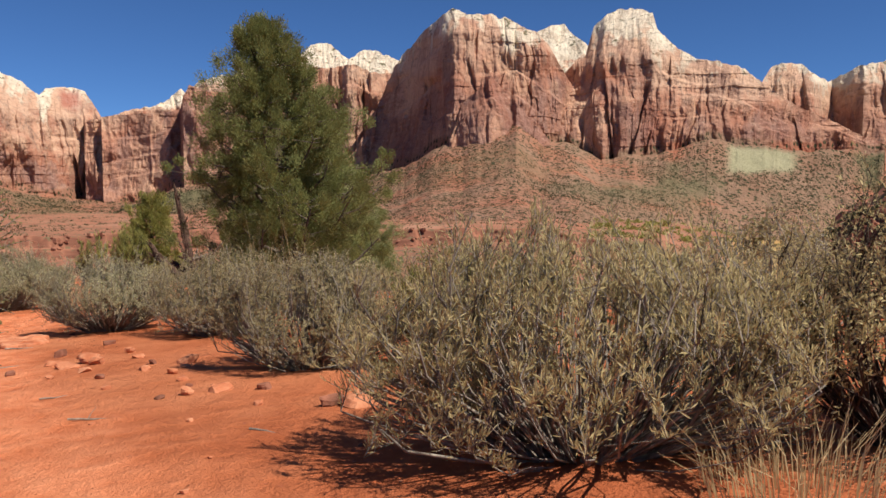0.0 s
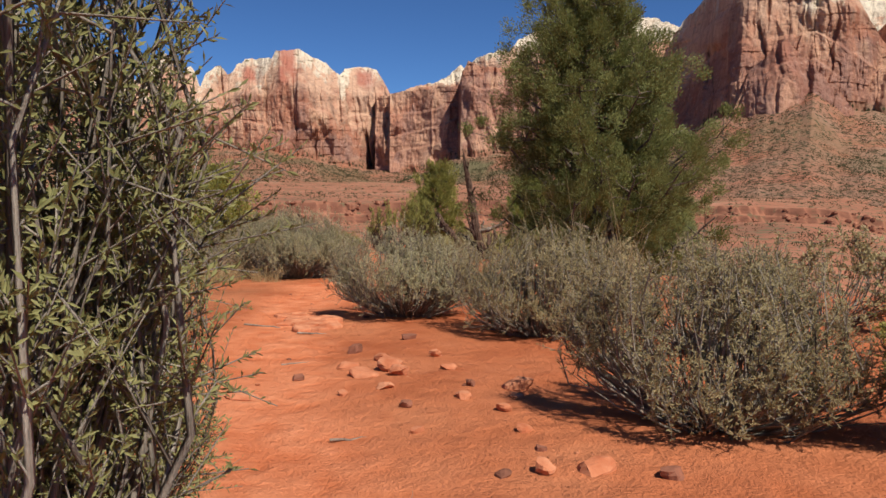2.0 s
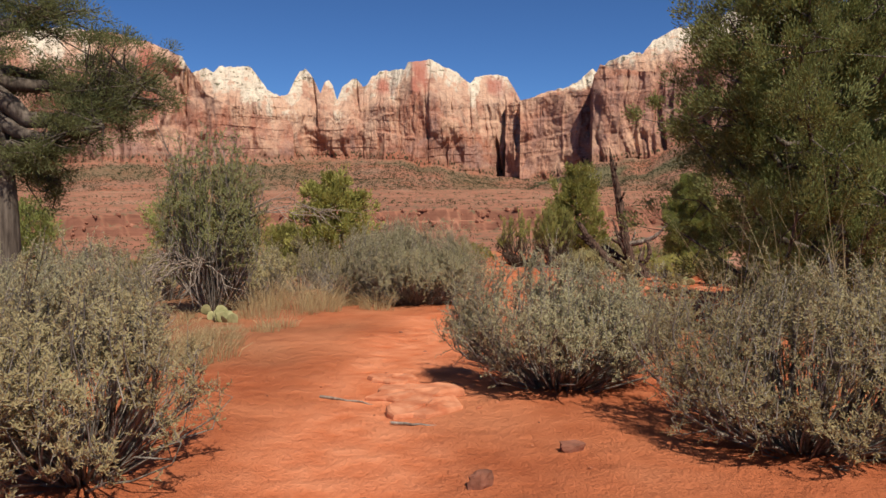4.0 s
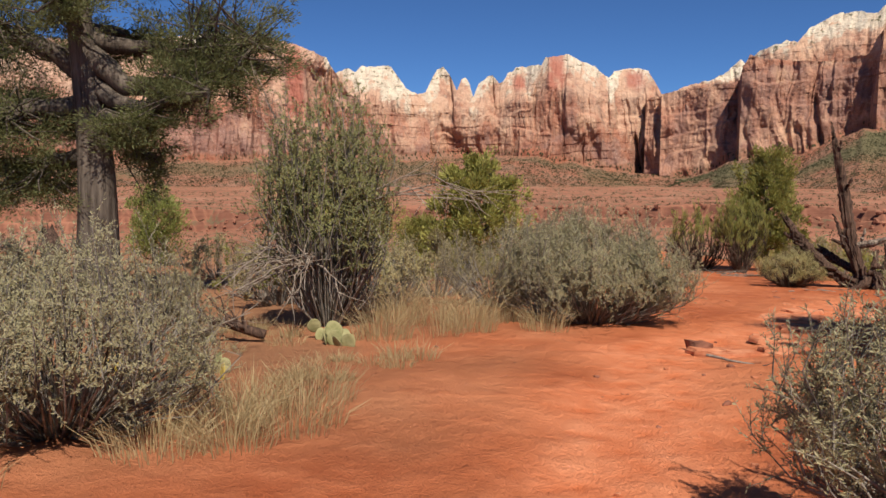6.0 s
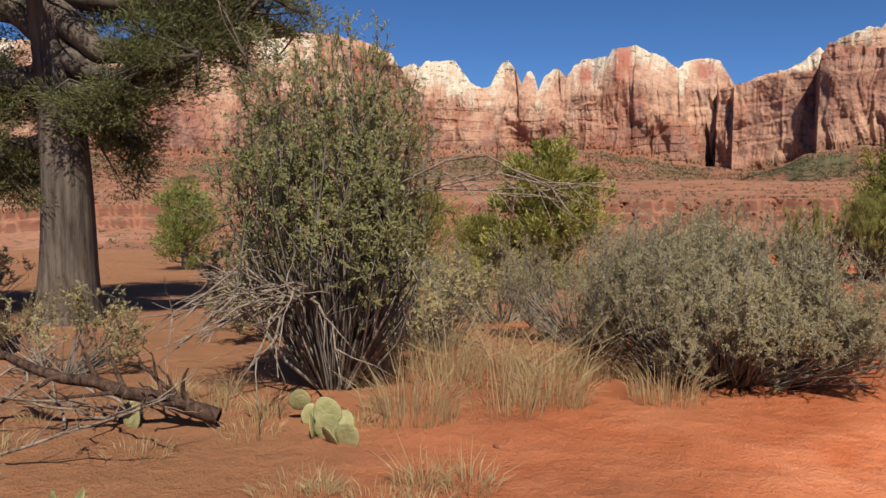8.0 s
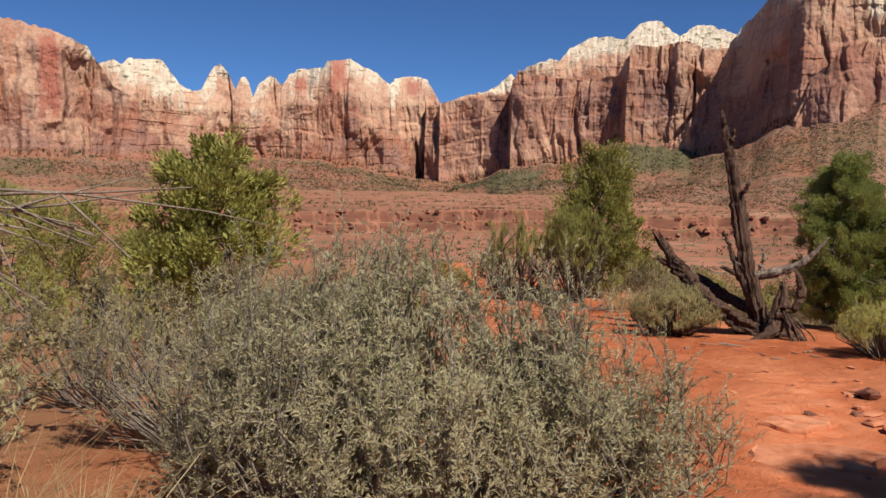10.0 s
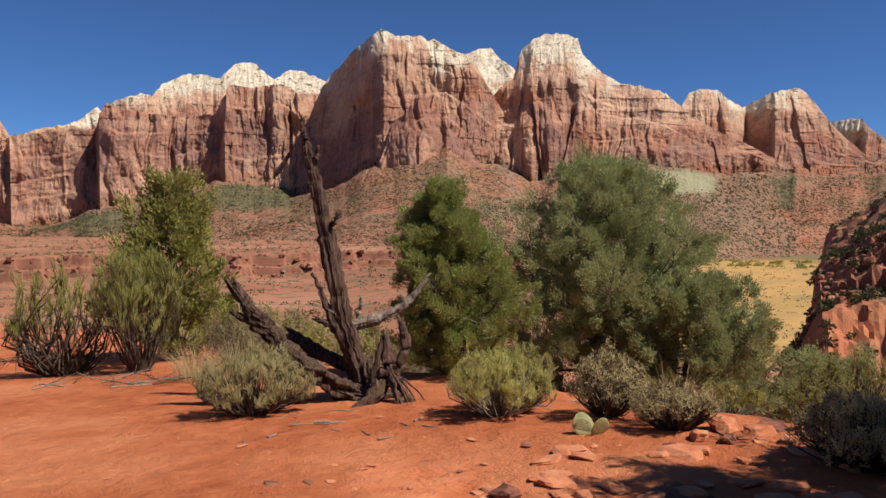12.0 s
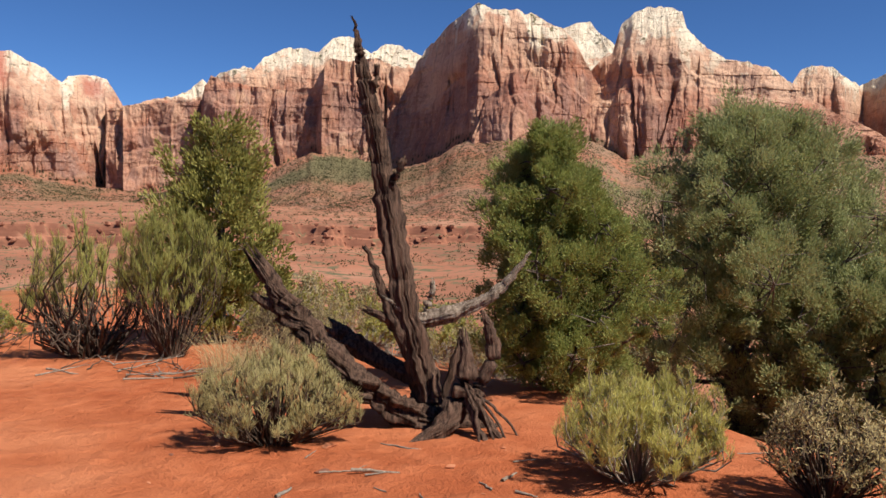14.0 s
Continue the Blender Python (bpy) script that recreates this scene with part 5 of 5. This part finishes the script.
def snag(xy):
    rng = np.random.default_rng(500)
    x, y = xy
    ob = thing("dead_tree", (x, y, gz(x, y) - 0.02), "weathered dead juniper snag, split and dark brown", "dead tree")

    def limb(name, P, R, mat=DEADWOOD, label="", **kw):
        part(name, make_mesh(name, *deadwood(rng, P, R, **kw), mat, True), ob, label)
    limb("trunk", [(0.02, 0, -0.12), (-0.02, 0, 0.15), (-0.15, 0, 0.61), (-0.32, 0, 1.38), (-0.46, 0, 2.14), (-0.59, 0, 2.75), (-0.69, 0, 3.2), (-0.74, 0, 3.5), (-0.79, 0, 3.72)],
         [0.22, 0.2, 0.185, 0.15, 0.125, 0.11, 0.085, 0.055, 0.012], sides=72, rows=90, grooves=0.52, jag=0.06)
    limb("fallen_limb", [(0.1, -0.1, 0.0), (-0.3, -0.15, 0.16), (-0.68, -0.15, 0.40), (-1.05, -0.12, 0.72), (-1.36, -0.1, 1.06), (-1.6, -0.08, 1.42)], [0.19, 0.21, 0.2, 0.18, 0.15, 0.085], sides=64, rows=56, grooves=0.6, jag=0.34, label="thick fallen limb, split at its end")
    limb("broken_limb", [(-1.3, -0.1, 0.98), (-1.48, -0.1, 1.08), (-1.66, -0.1, 1.16)], [0.09, 0.07, 0.03], rows=12, jag=0.08)
    limb("broken_limb", [(-0.1, 0.15, 0.36), (-0.5, 0.3, 0.5), (-0.78, 0.35, 0.66), (-1.0, 0.4, 0.76)], [0.1, 0.11, 0.13, 0.13], rows=20, grooves=0.4, jag=0.16, label="dark splintered limb")
    limb("broken_limb", [(-0.14, -0.05, 0.5), (-0.34, -0.08, 0.95), (-0.5, -0.08, 1.3), (-0.62, -0.06, 1.62)], [0.08, 0.085, 0.06, 0.02], rows=24, grooves=0.42, jag=0.06)
    limb("broken_limb", [(-0.25, -0.06, 0.8), (-0.42, -0.1, 0.98), (-0.56, -0.12, 1.06)], [0.06, 0.06, 0.04], rows=12, grooves=0.4, jag=0.14)
    limb("limb", [(-0.2, 0.05, 0.95), (0.08, 0.1, 1.0), (0.3, 0.16, 1.08), (0.52, 0.2, 1.18), (0.72, 0.25, 1.36), (0.9, 0.3, 1.62)], [0.085, 0.095, 0.085, 0.07, 0.05, 0.015], LIMBWOOD, "curved silver-grey limb", rows=34, grooves=0.42)
    limb("splinter", [(-0.1, 0.06, 0.95), (-0.06, 0.08, 1.12), (-0.02, 0.1, 1.28)], [0.05, 0.05, 0.03], SILVERWOOD, "pale torn splinter", rows=10, grooves=0.4, jag=0.1)
    limb("splinter", [(-0.24, -0.05, 1.0), (-0.34, -0.1, 1.12), (-0.42, -0.14, 1.18)], [0.03, 0.03, 0.012], SILVERWOOD, "pale torn splinter", rows=10, grooves=0.4, jag=0.1)
    limb("knot", [(-0.44, -0.02, 2.2), (-0.36, -0.06, 2.32), (-0.3, -0.08, 2.44)], [0.055, 0.05, 0.035], rows=10, grooves=0.42, jag=0.05)
    limb("knot", [(-0.62, 0, 2.95), (-0.58, -0.02, 3.15), (-0.56, -0.02, 3.3)], [0.045, 0.045, 0.03], rows=10, grooves=0.42, jag=0.04)
    limb("knot", [(-0.44, 0, 2.42), (-0.56, 0, 2.46), (-0.62, 0, 2.5)], [0.025, 0.018, 0.008], rows=8)
    # the twisted root stump in front
    limb("root", [(-0.06, -0.62, -0.08), (0.1, -0.55, 0.06), (0.26, -0.42, 0.3), (0.33, -0.36, 0.55), (0.3, -0.34, 0.8)], [0.08, 0.11, 0.125, 0.11, 0.05], rows=26, grooves=0.42, jag=0.18, label="twisted root stump with splintered top")
    limb("root", [(0.3, -0.4, 0.25), (0.46, -0.36, 0.5), (0.56, -0.34, 0.72), (0.52, -0.32, 0.95), (0.44, -0.3, 1.12)], [0.1, 0.09, 0.08, 0.06, 0.02], rows=24, grooves=0.42)
    limb("root", [(0.36, -0.42, 0.42), (0.5, -0.55, 0.2), (0.72, -0.72, -0.06)], [0.06, 0.05, 0.04], rows=16, grooves=0.4)
    limb("root", [(0.33, -0.42, 0.4), (0.42, -0.6, 0.18), (0.56, -0.82, -0.06)], [0.05, 0.045, 0.035], rows=16, grooves=0.4)
    limb("root", [(0.28, -0.4, 0.3), (0.02, -0.6, 0.06), (-0.3, -0.8, -0.05)], [0.1, 0.07, 0.03], rows=16, grooves=0.42)
    limb("root", [(0.1, -0.2, 0.08), (0.45, -0.2, 0.06), (0.9, -0.35, -0.03)], [0.12, 0.08, 0.03], rows=16, grooves=0.42)
    limb("root", [(0.1, 0.1, 0.2), (0.2, 0.12, 0.55), (0.26, 0.14, 0.86)], [0.06, 0.05, 0.025], rows=14, grooves=0.42, jag=0.05)
    for i in range(4):
        u = i / 3
        limb("splinter", [(0.32 + 0.1 * u, -0.42, 0.5 - 0.1 * u), (0.42 + 0.2 * u, -0.6 + 0.1 * u, 0.26), (0.48 + 0.42 * u, -0.85 + 0.25 * u, -0.04)], [0.016, 0.02, 0.01], label="long dark splinter", sides=8, rows=10, grooves=0.4, jag=0.05)
    return ob


snag((-11.42, 31.75))


def dead_stick(xy, length, radius, turn, label, seed, mat=None, group="fallen sticks", forks=2, lift=0.0):
    rng = np.random.default_rng(seed)
    k = np.linspace(-0.5, 0.5, 9)[:, None]
    P = k * np.array([length, 0, 0]) + rng.normal(size=(9, 3)) * np.array([0, 0.04, 0.01]) * length * 0.6
    P[:, 2] = np.abs(P[:, 2]) + radius * 0.6 + lift * (k[:, 0] + 0.5)
    V, F = tubes(P[None], (radius * np.linspace(1.1, 0.45, 9))[None], 6)
    x, y = xy
    if forks:
        q = np.linspace(0, 1, 9)[:, None]
        S = np.array([P[i] + q * np.array([rng.uniform(-0.05, 0.4), rng.uniform(-0.25, 0.25), rng.uniform(0.0, 0.24)]) * length * rng.uniform(0.5, 1.3) + np.cumsum(rng.normal(size=(9, 3)) * 0.012 * length, 0) * q for i in rng.integers(1, 8, forks)])
        S[:, :, 2] = np.maximum(S[:, :, 2], 0.01)
    ob = new("stick", make_mesh("stick", V, F, mat or SILVERWOOD))
    for s in (S if forks else ()):
        part("twig", make_mesh("twig", *tubes(s[None], radius * rng.uniform(0.25, 0.55) * np.linspace(1, 0.25, 9)[None], 5), mat or SILVERWOOD), ob)
    ob.matrix_basis = pose(x, y, gz(x, y), 0, 2.4, turn)
    return tagged(ob, label, "stick", group)


for i, (x, y, L, r, a) in enumerate([(-12.3, 29.77, 0.2, 0.016, 70), (-11.73, 30.17, 0.36, 0.013, 5), (-10.75, 30.1, 0.22, 0.014, 60), (-10.65, 29.75, 0.16, 0.010, -25), (-12.0, 30.2, 0.3, 0.007, 20),
                                     (-8.57, 15.08, 0.5, 0.012, 10), (-7.6, 14.7, 0.42, 0.010, 30), (-5.2, 11.2, 0.3, 0.008, 40), (-4.4, 10.2, 0.35, 0.008, 15), (-9.9, 20.2, 0.6, 0.014, 0), (-13.5, 33.0, 0.4, 0.012, 60),
                                     (-6.9, 13.2, 0.28, 0.008, 60), (-3.0, 9.6, 0.3, 0.007, -20), (-15.2, 34.2, 0.7, 0.014, 25), (-16.5, 34.6, 0.9, 0.015, -20), (-14.6, 35.0, 0.6, 0.012, 50)]):
    dead_stick((x, y), L, r, a, "short bleached stick lying on the red sand", 600 + i, SILVERWOOD if i % 3 else TWIG, forks=1 if L > 0.33 else 0)
for i in range(16):
    dead_stick((-16.6 + 0.13 * i + rng.uniform(-0.3, 0.3), 34.7 + rng.uniform(-0.5, 0.7)), rng.uniform(0.4, 1.1), rng.uniform(0.008, 0.016), rng.uniform(0, 180), "bare dark dead branch under the blackbrush", 620 + i, TWIG_DARK if i % 2 else TWIG, "dead branches under the brush", forks=3, lift=0.1)
log = dead_stick((-14.75, 17.2), 1.6, 0.055, 229, "dark fallen branch with bare twigs among the grass", 640, DEADWOOD, "fallen branches", forks=12, lift=0.55)
for i in range(9):
    dead_stick((-15.9 + 0.24 * i, 16.8 + 0.14 * (i % 4)), 1.1, 0.011, 100 + 37 * i, "tangle of bare grey dead twigs", 650 + i, SILVERWOOD, "dead twigs by the fallen branch", forks=11, lift=0.45)
stump_rng = np.random.default_rng(8)
ob = new("stump", make_mesh("stump", *deadwood(stump_rng, [(0, 0, -0.1), (0.05, 0, 0.45), (-0.1, 0, 0.85), (-0.5, 0.1, 1.15)], [0.3, 0.24, 0.2, 0.1], grooves=0.4, jag=0.25), DEADWOOD))
ob.matrix_basis = pose(-18.6, 17.3, gz(-18.6, 17.3))
tagged(ob, "broken reddish-brown stump with a splintered top", "stump")


# ---- prickly pears ----
def prickly_pear(xy, pads, seed, label, mat=None, size=0.085):
    rng = np.random.default_rng(seed)
    x, y = xy
    ob = thing("prickly_pear", (x, y, gz(x, y)), label, "cactus", "prickly pears")
    u, v = np.meshgrid(np.linspace(0, 2 * np.pi, 17)[:-1], np.linspace(0.02, np.pi - 0.02, 9))
    wid = np.sin(v) * (1 - 0.18 * np.cos(v))
    base = np.stack([wid * np.cos(u), 0.11 * wid * np.sin(u), 1.1 - 1.1 * np.cos(np.pi - v)], -1).reshape(-1, 3)
    i = np.arange(8)[:, None] * 16 + np.arange(16)[None]
    j = np.arange(8)[:, None] * 16 + (np.arange(16)[None] + 1) % 16
    F = np.stack([i, j, j + 16, i + 16], -1).reshape(-1, 4)
    me = make_mesh("pad", base * size, F, mat or CACTUS)
    for n in range(pads):
        p = part("pad", me, ob)
        s = rng.uniform(0.75, 1.15)
        p.matrix_basis = pose(rng.uniform(-0.16, 0.16) * pads / 3, rng.uniform(-0.12, 0.12), -0.02 + (0.09 if n > 3 else 0), rng.uniform(-28, 28), rng.uniform(-35, 35), rng.uniform(-60, 60)) @ Matrix.Diagonal((s, s, s, 1))
    return ob


prickly_pear((-13.75, 18.3), 7, 1, "clump of grey-green prickly pear pads by the cliffrose")
prickly_pear((-13.45, 18.25), 4, 2, "clump of grey-green prickly pear pads by the cliffrose", size=0.1)
prickly_pear((-9.1, 28.75), 3, 3, "small prickly pear at the edge of the sand", size=0.11)
prickly_pear((-13.2, 16.4), 3, 4, "prickly pear in the dry grass")
prickly_pear((-12.8, 16.35), 1, 5, "single yellow dying prickly pear pad", CACTUS_OLD, 0.08)
prickly_pear((-14.7, 17.4), 2, 6, "prickly pear beside the fallen branch")
prickly_pear((-13.9, 15.9), 3, 7, "prickly pear in the dry grass", CACTUS_OLD, 0.09)

# ---- stones on the path ----
for i, (x, y, s, fl, dark) in enumerate([(-2.72, 10.3, 0.13, 0.5, 1), (-2.52, 10.22, 0.17, 0.5, 0), (-4.65, 12.65, 0.12, 0.5, 0), (-5.87, 13.0, 0.13, 0.55, 0), (-5.7, 12.85, 0.1, 0.6, 0), (-6.0, 12.8, 0.14, 0.3, 0), (-3.43, 11.09, 0.08, 0.5, 1),
                                         (-3.79, 11.02, 0.13, 0.3, 0), (-6.62, 13.82, 0.1, 0.6, 1), (-6.46, 12.55, 0.06, 0.6, 1), (-5.75, 13.79, 0.08, 0.6, 0), (-6.1, 13.4, 0.1, 0.4, 0), (-6.3, 13.1, 0.12, 0.25, 0), (-6.5, 11.9, 0.15, 0.2, 0),
                                         (-10.21, 27.16, 0.14, 0.6, 1), (-9.3, 26.71, 0.16, 0.5, 1), (-9.7, 27.0, 0.12, 0.4, 0), (-9.0, 26.9, 0.18, 0.3, 0), (-9.5, 26.2, 0.12, 0.4, 0), (-9.9, 26.3, 0.15, 0.3, 0), (-8.9, 26.3, 0.14, 0.4, 1), (-8.5, 26.6, 0.2, 0.35, 0),
                                         (-7.95, 28.6, 0.22, 0.35, 0), (-7.7, 28.4, 0.16, 0.4, 0), (-8.3, 28.35, 0.15, 0.4, 0), (-7.35, 28.15, 0.2, 0.35, 1), (-8.1, 28.2, 0.1, 0.5, 1), (-7.6, 28.05, 0.12, 0.4, 0), (-10.5, 20.8, 0.2, 0.5, 1), (-9.3, 31.4, 0.22, 0.8, 0), (-12.9, 21.2, 0.09, 0.5, 0), (-4.9, 12.2, 0.09, 0.4, 0), (-4.55, 12.0, 0.07, 0.5, 0), (-5.2, 11.9, 0.06, 0.5, 1), (-4.3, 11.6, 0.08, 0.4, 0), (-5.6, 12.4, 0.09, 0.3, 0), (-5.0, 12.6, 0.07, 0.5, 1), (-4.0, 10.9, 0.07, 0.5, 0), (-4.9, 11.4, 0.05, 0.5, 0), (-3.3, 10.4, 0.05, 0.5, 0), (-5.4, 13.2, 0.08, 0.4, 0), (-6.4, 14.6, 0.09, 0.5, 1)]):
    stone((x, y), s, "dark broken sandstone lump on the sand" if dark else "pale red sandstone lump half sunk in sand", fl, DARKSTONE if dark else STONE, 700 + i)
for i, (x, y, w, d, a) in enumerate([(-10.75, 24.6, 0.95, 0.6, 20), (-10.2, 23.4, 0.8, 0.5, 70), (-10.0, 22.1, 0.9, 0.6, 40), (-9.9, 25.4, 0.5, 0.35, 10), (-8.2, 15.5, 0.7, 0.5, 30), (-7.8, 15.1, 0.65, 0.45, 80), (-8.7, 15.9, 0.45, 0.3, 10), (-10.2, 20.7, 0.75, 0.4, 25), (-9.8, 21.3, 0.6, 0.4, 70), (-10.9, 25.6, 0.6, 0.4, 45)]):
    slab((x, y), w, d, 0.035, a, "flat pale orange sandstone slab set in the path", 760 + i)
rubble = np.random.default_rng(87)
for i in range(64):
    q = np.array([rubble.uniform(-10.4, -7.2), rubble.uniform(25.7, 28.9)])
    if 0.81 * (q[0] + 8.0) + 0.59 * (q[1] - 28.9) > 0.5 or q[1] > 29.6 + 0.32 * (q[0] + 7):
        continue
    k = rubble.uniform(0.05, 0.16) * (1.5 if i % 6 == 0 else 1)
    stone(q, k, "flat broken sandstone piece on the stony corner", rubble.uniform(0.14, 0.34), DARKSTONE if i % 9 == 0 else STONE, 800 + i, "broken sandstone at the brink")
rng = np.random.default_rng(88)
pebbles = [make_mesh("rock", *boulder(np.random.default_rng(i), 1.0, 0.5, sub=1), STONE if i % 3 else DARKSTONE, False) for i in range(8)]
for i in range(170):
    s = rng.random()
    j = min(int(s * 6), 5)
    q = TRAIL[j] + (TRAIL[j + 1] - TRAIL[j]) * (s * 6 - j) + rng.normal(size=2) * np.array([1.1, 0.7]) + np.array([0.6, 0.3])
    ob = new("rock", pebbles[i % 8])
    k = 0.012 + 0.05 * rng.random() ** 3
    ob.matrix_basis = pose(q[0], q[1], gz(*q) + k * 0.15, 0, 0, rng.uniform(0, 360)) @ Matrix.Diagonal((k, k, k, 1))
    tagged(ob, "small loose stone on the red sand", "rock", "loose stones")

for i in range(100):
    q = np.array([rng.uniform(-13.6, -7.6), rng.uniform(25.6, 31.0)])
    if 0.81 * (q[0] + 8.0) + 0.59 * (q[1] - 28.9) > 0.6:
        continue
    ob = new("rock", pebbles[i % 8])
    k = 0.014 + 0.06 * rng.random() ** 3
    ob.matrix_basis = pose(q[0], q[1], gz(*q) + k * 0.08, 0, 0, rng.uniform(0, 360)) @ Matrix.Diagonal((k * 1.3, k, k * 0.5, 1))
    tagged(ob, "thin pale sandstone chip half buried in the sand", "rock", "sandstone chips by the snag")
for i in range(12):
    x, y = rng.uniform(-13.4, -8.6), rng.uniform(29.3, 31.0)
    dead_stick((x, y), rng.uniform(0.12, 0.4), rng.uniform(0.004, 0.010), rng.uniform(0, 180), "short bleached stick lying on the red sand", 670 + i, TWIG, forks=0)

# ---- far scrub, ledge rocks and valley trees ----
def scatter(name, label, category, X, Y, Z, size, per, mat, seed):
    rng = np.random.default_rng(seed)
    li = np.repeat(np.arange(len(X)), per)
    o = rng.normal(size=(len(li), 3))
    o = unit(o) * rng.random((len(li), 1)) ** 0.4
    o[:, 2] = np.abs(o[:, 2]) * 0.85
    C = np.stack([X, Y, Z], 1)[li] + o * size[li][:, None]
    V, F = blades(C, o + rng.normal(size=o.shape) * 0.5, size[li] * 0.8, size[li] * 0.42, rng)
    tagged(new(name, make_mesh(name, V, F, mat, False)), label, category, kind="stuff")


rng = np.random.default_rng(91)
az, r = rng.uniform(-75, 36, 14000), np.exp(rng.uniform(np.log(90), np.log(1200), 14000))
x, y = CX + r * np.sin(np.radians(az)), CY + r * np.cos(np.radians(az))
keep = fbm(x * 0.02, y * 0.02, 4) > 0.38
scatter("desert_scrub", "dark scrub dotted over the benches below", "scrub", x[keep], y[keep], height(x, y)[keep], rng.uniform(0.4, 1.0, keep.sum()) * (1 + r[keep] / 700), 6, SCRUB, 5)
tx, ty, tz = (np.concatenate(c) for c in zip(*TALUS))
scatter("talus_scrub", "dark junipers and scrub dotted over the talus slopes", "scrub", tx, ty, tz, rng.uniform(1.9, 4.2, len(tx)) * np.hypot(tx, ty) / 1500, 4, SCRUB, 8)
az, r = rng.uniform(26.5, 56, 1300), np.concatenate([rng.uniform(72, 240, 900), rng.uniform(124, 150, 400)])
x, y = CX + r * np.sin(np.radians(az)), CY + r * np.cos(np.radians(az))
scatter("hillside_scrub", "dark bushes dotted over the red hillside", "scrub", x, y, hill_height(az, r), rng.uniform(0.25, 1.0, 1300), 40, SCRUB, 6)
az, r = rng.uniform(10, 40, 700), rng.uniform(560, 1350, 700)
x, y = CX + r * np.sin(np.radians(az)), CY + r * np.cos(np.radians(az))
keep = fbm(x * 0.01, y * 0.01, 15) + 0.3 * smooth(1100, 1300, r) - 0.15 * (az > 22) > 0.48
scatter("valley_trees", "green trees on the canyon floor", "trees", x[keep], y[keep], height(x, y)[keep], rng.uniform(2.0, 5.0, keep.sum()), 40, OLIVE, 7)
rng = np.random.default_rng(93)
Vs, Fs, at = [], [], 0
for i in range(300):
    az, r = rng.uniform(28.0, 52), rng.choice([129, 137.5]) + rng.normal() * 1.6
    V, F = boulder(rng, rng.uniform(0.35, 1.35), rng.uniform(0.5, 0.8), sub=1)
    a = rng.uniform(0, 6.3)
    V = V @ np.array([[np.cos(a), np.sin(a), 0], [-np.sin(a), np.cos(a), 0], [0, 0, 1]])
    Vs.append(V + np.array([CX + r * np.sin(radians(az)), CY + r * np.cos(radians(az)), float(hill_height(np.array([az]), np.array([r]))[0])]))
    Fs.append(F + at)
    at += len(V)
for i in range(420):
    az = rng.uniform(-62, 14)
    r = 505 + 22 * (float(fbm(np.array([az * 0.35]), 0.0, 31)[0]) - 0.5) + 10 * (float(fbm(np.array([az * 2.4]), 0.0, 32)[0]) - 0.5) + rng.choice([-5.5, 3.5]) + rng.normal() * 1.5
    V, F = boulder(rng, rng.uniform(0.9, 2.6), rng.uniform(0.5, 0.9), sub=1)
    q = np.array([CX + r * np.sin(radians(az)), CY + r * np.cos(radians(az)), 0])
    q[2] = gz(q[0], q[1])
    Vs.append(V + q)
    Fs.append(F + at)
    at += len(V)
tagged(new("ledge_rocks", make_mesh("ledge_rocks", np.concatenate(Vs), np.concatenate(Fs), LEDGE, False)), "broken sandstone blocks along the canyon ledges", "rocks", kind="stuff")
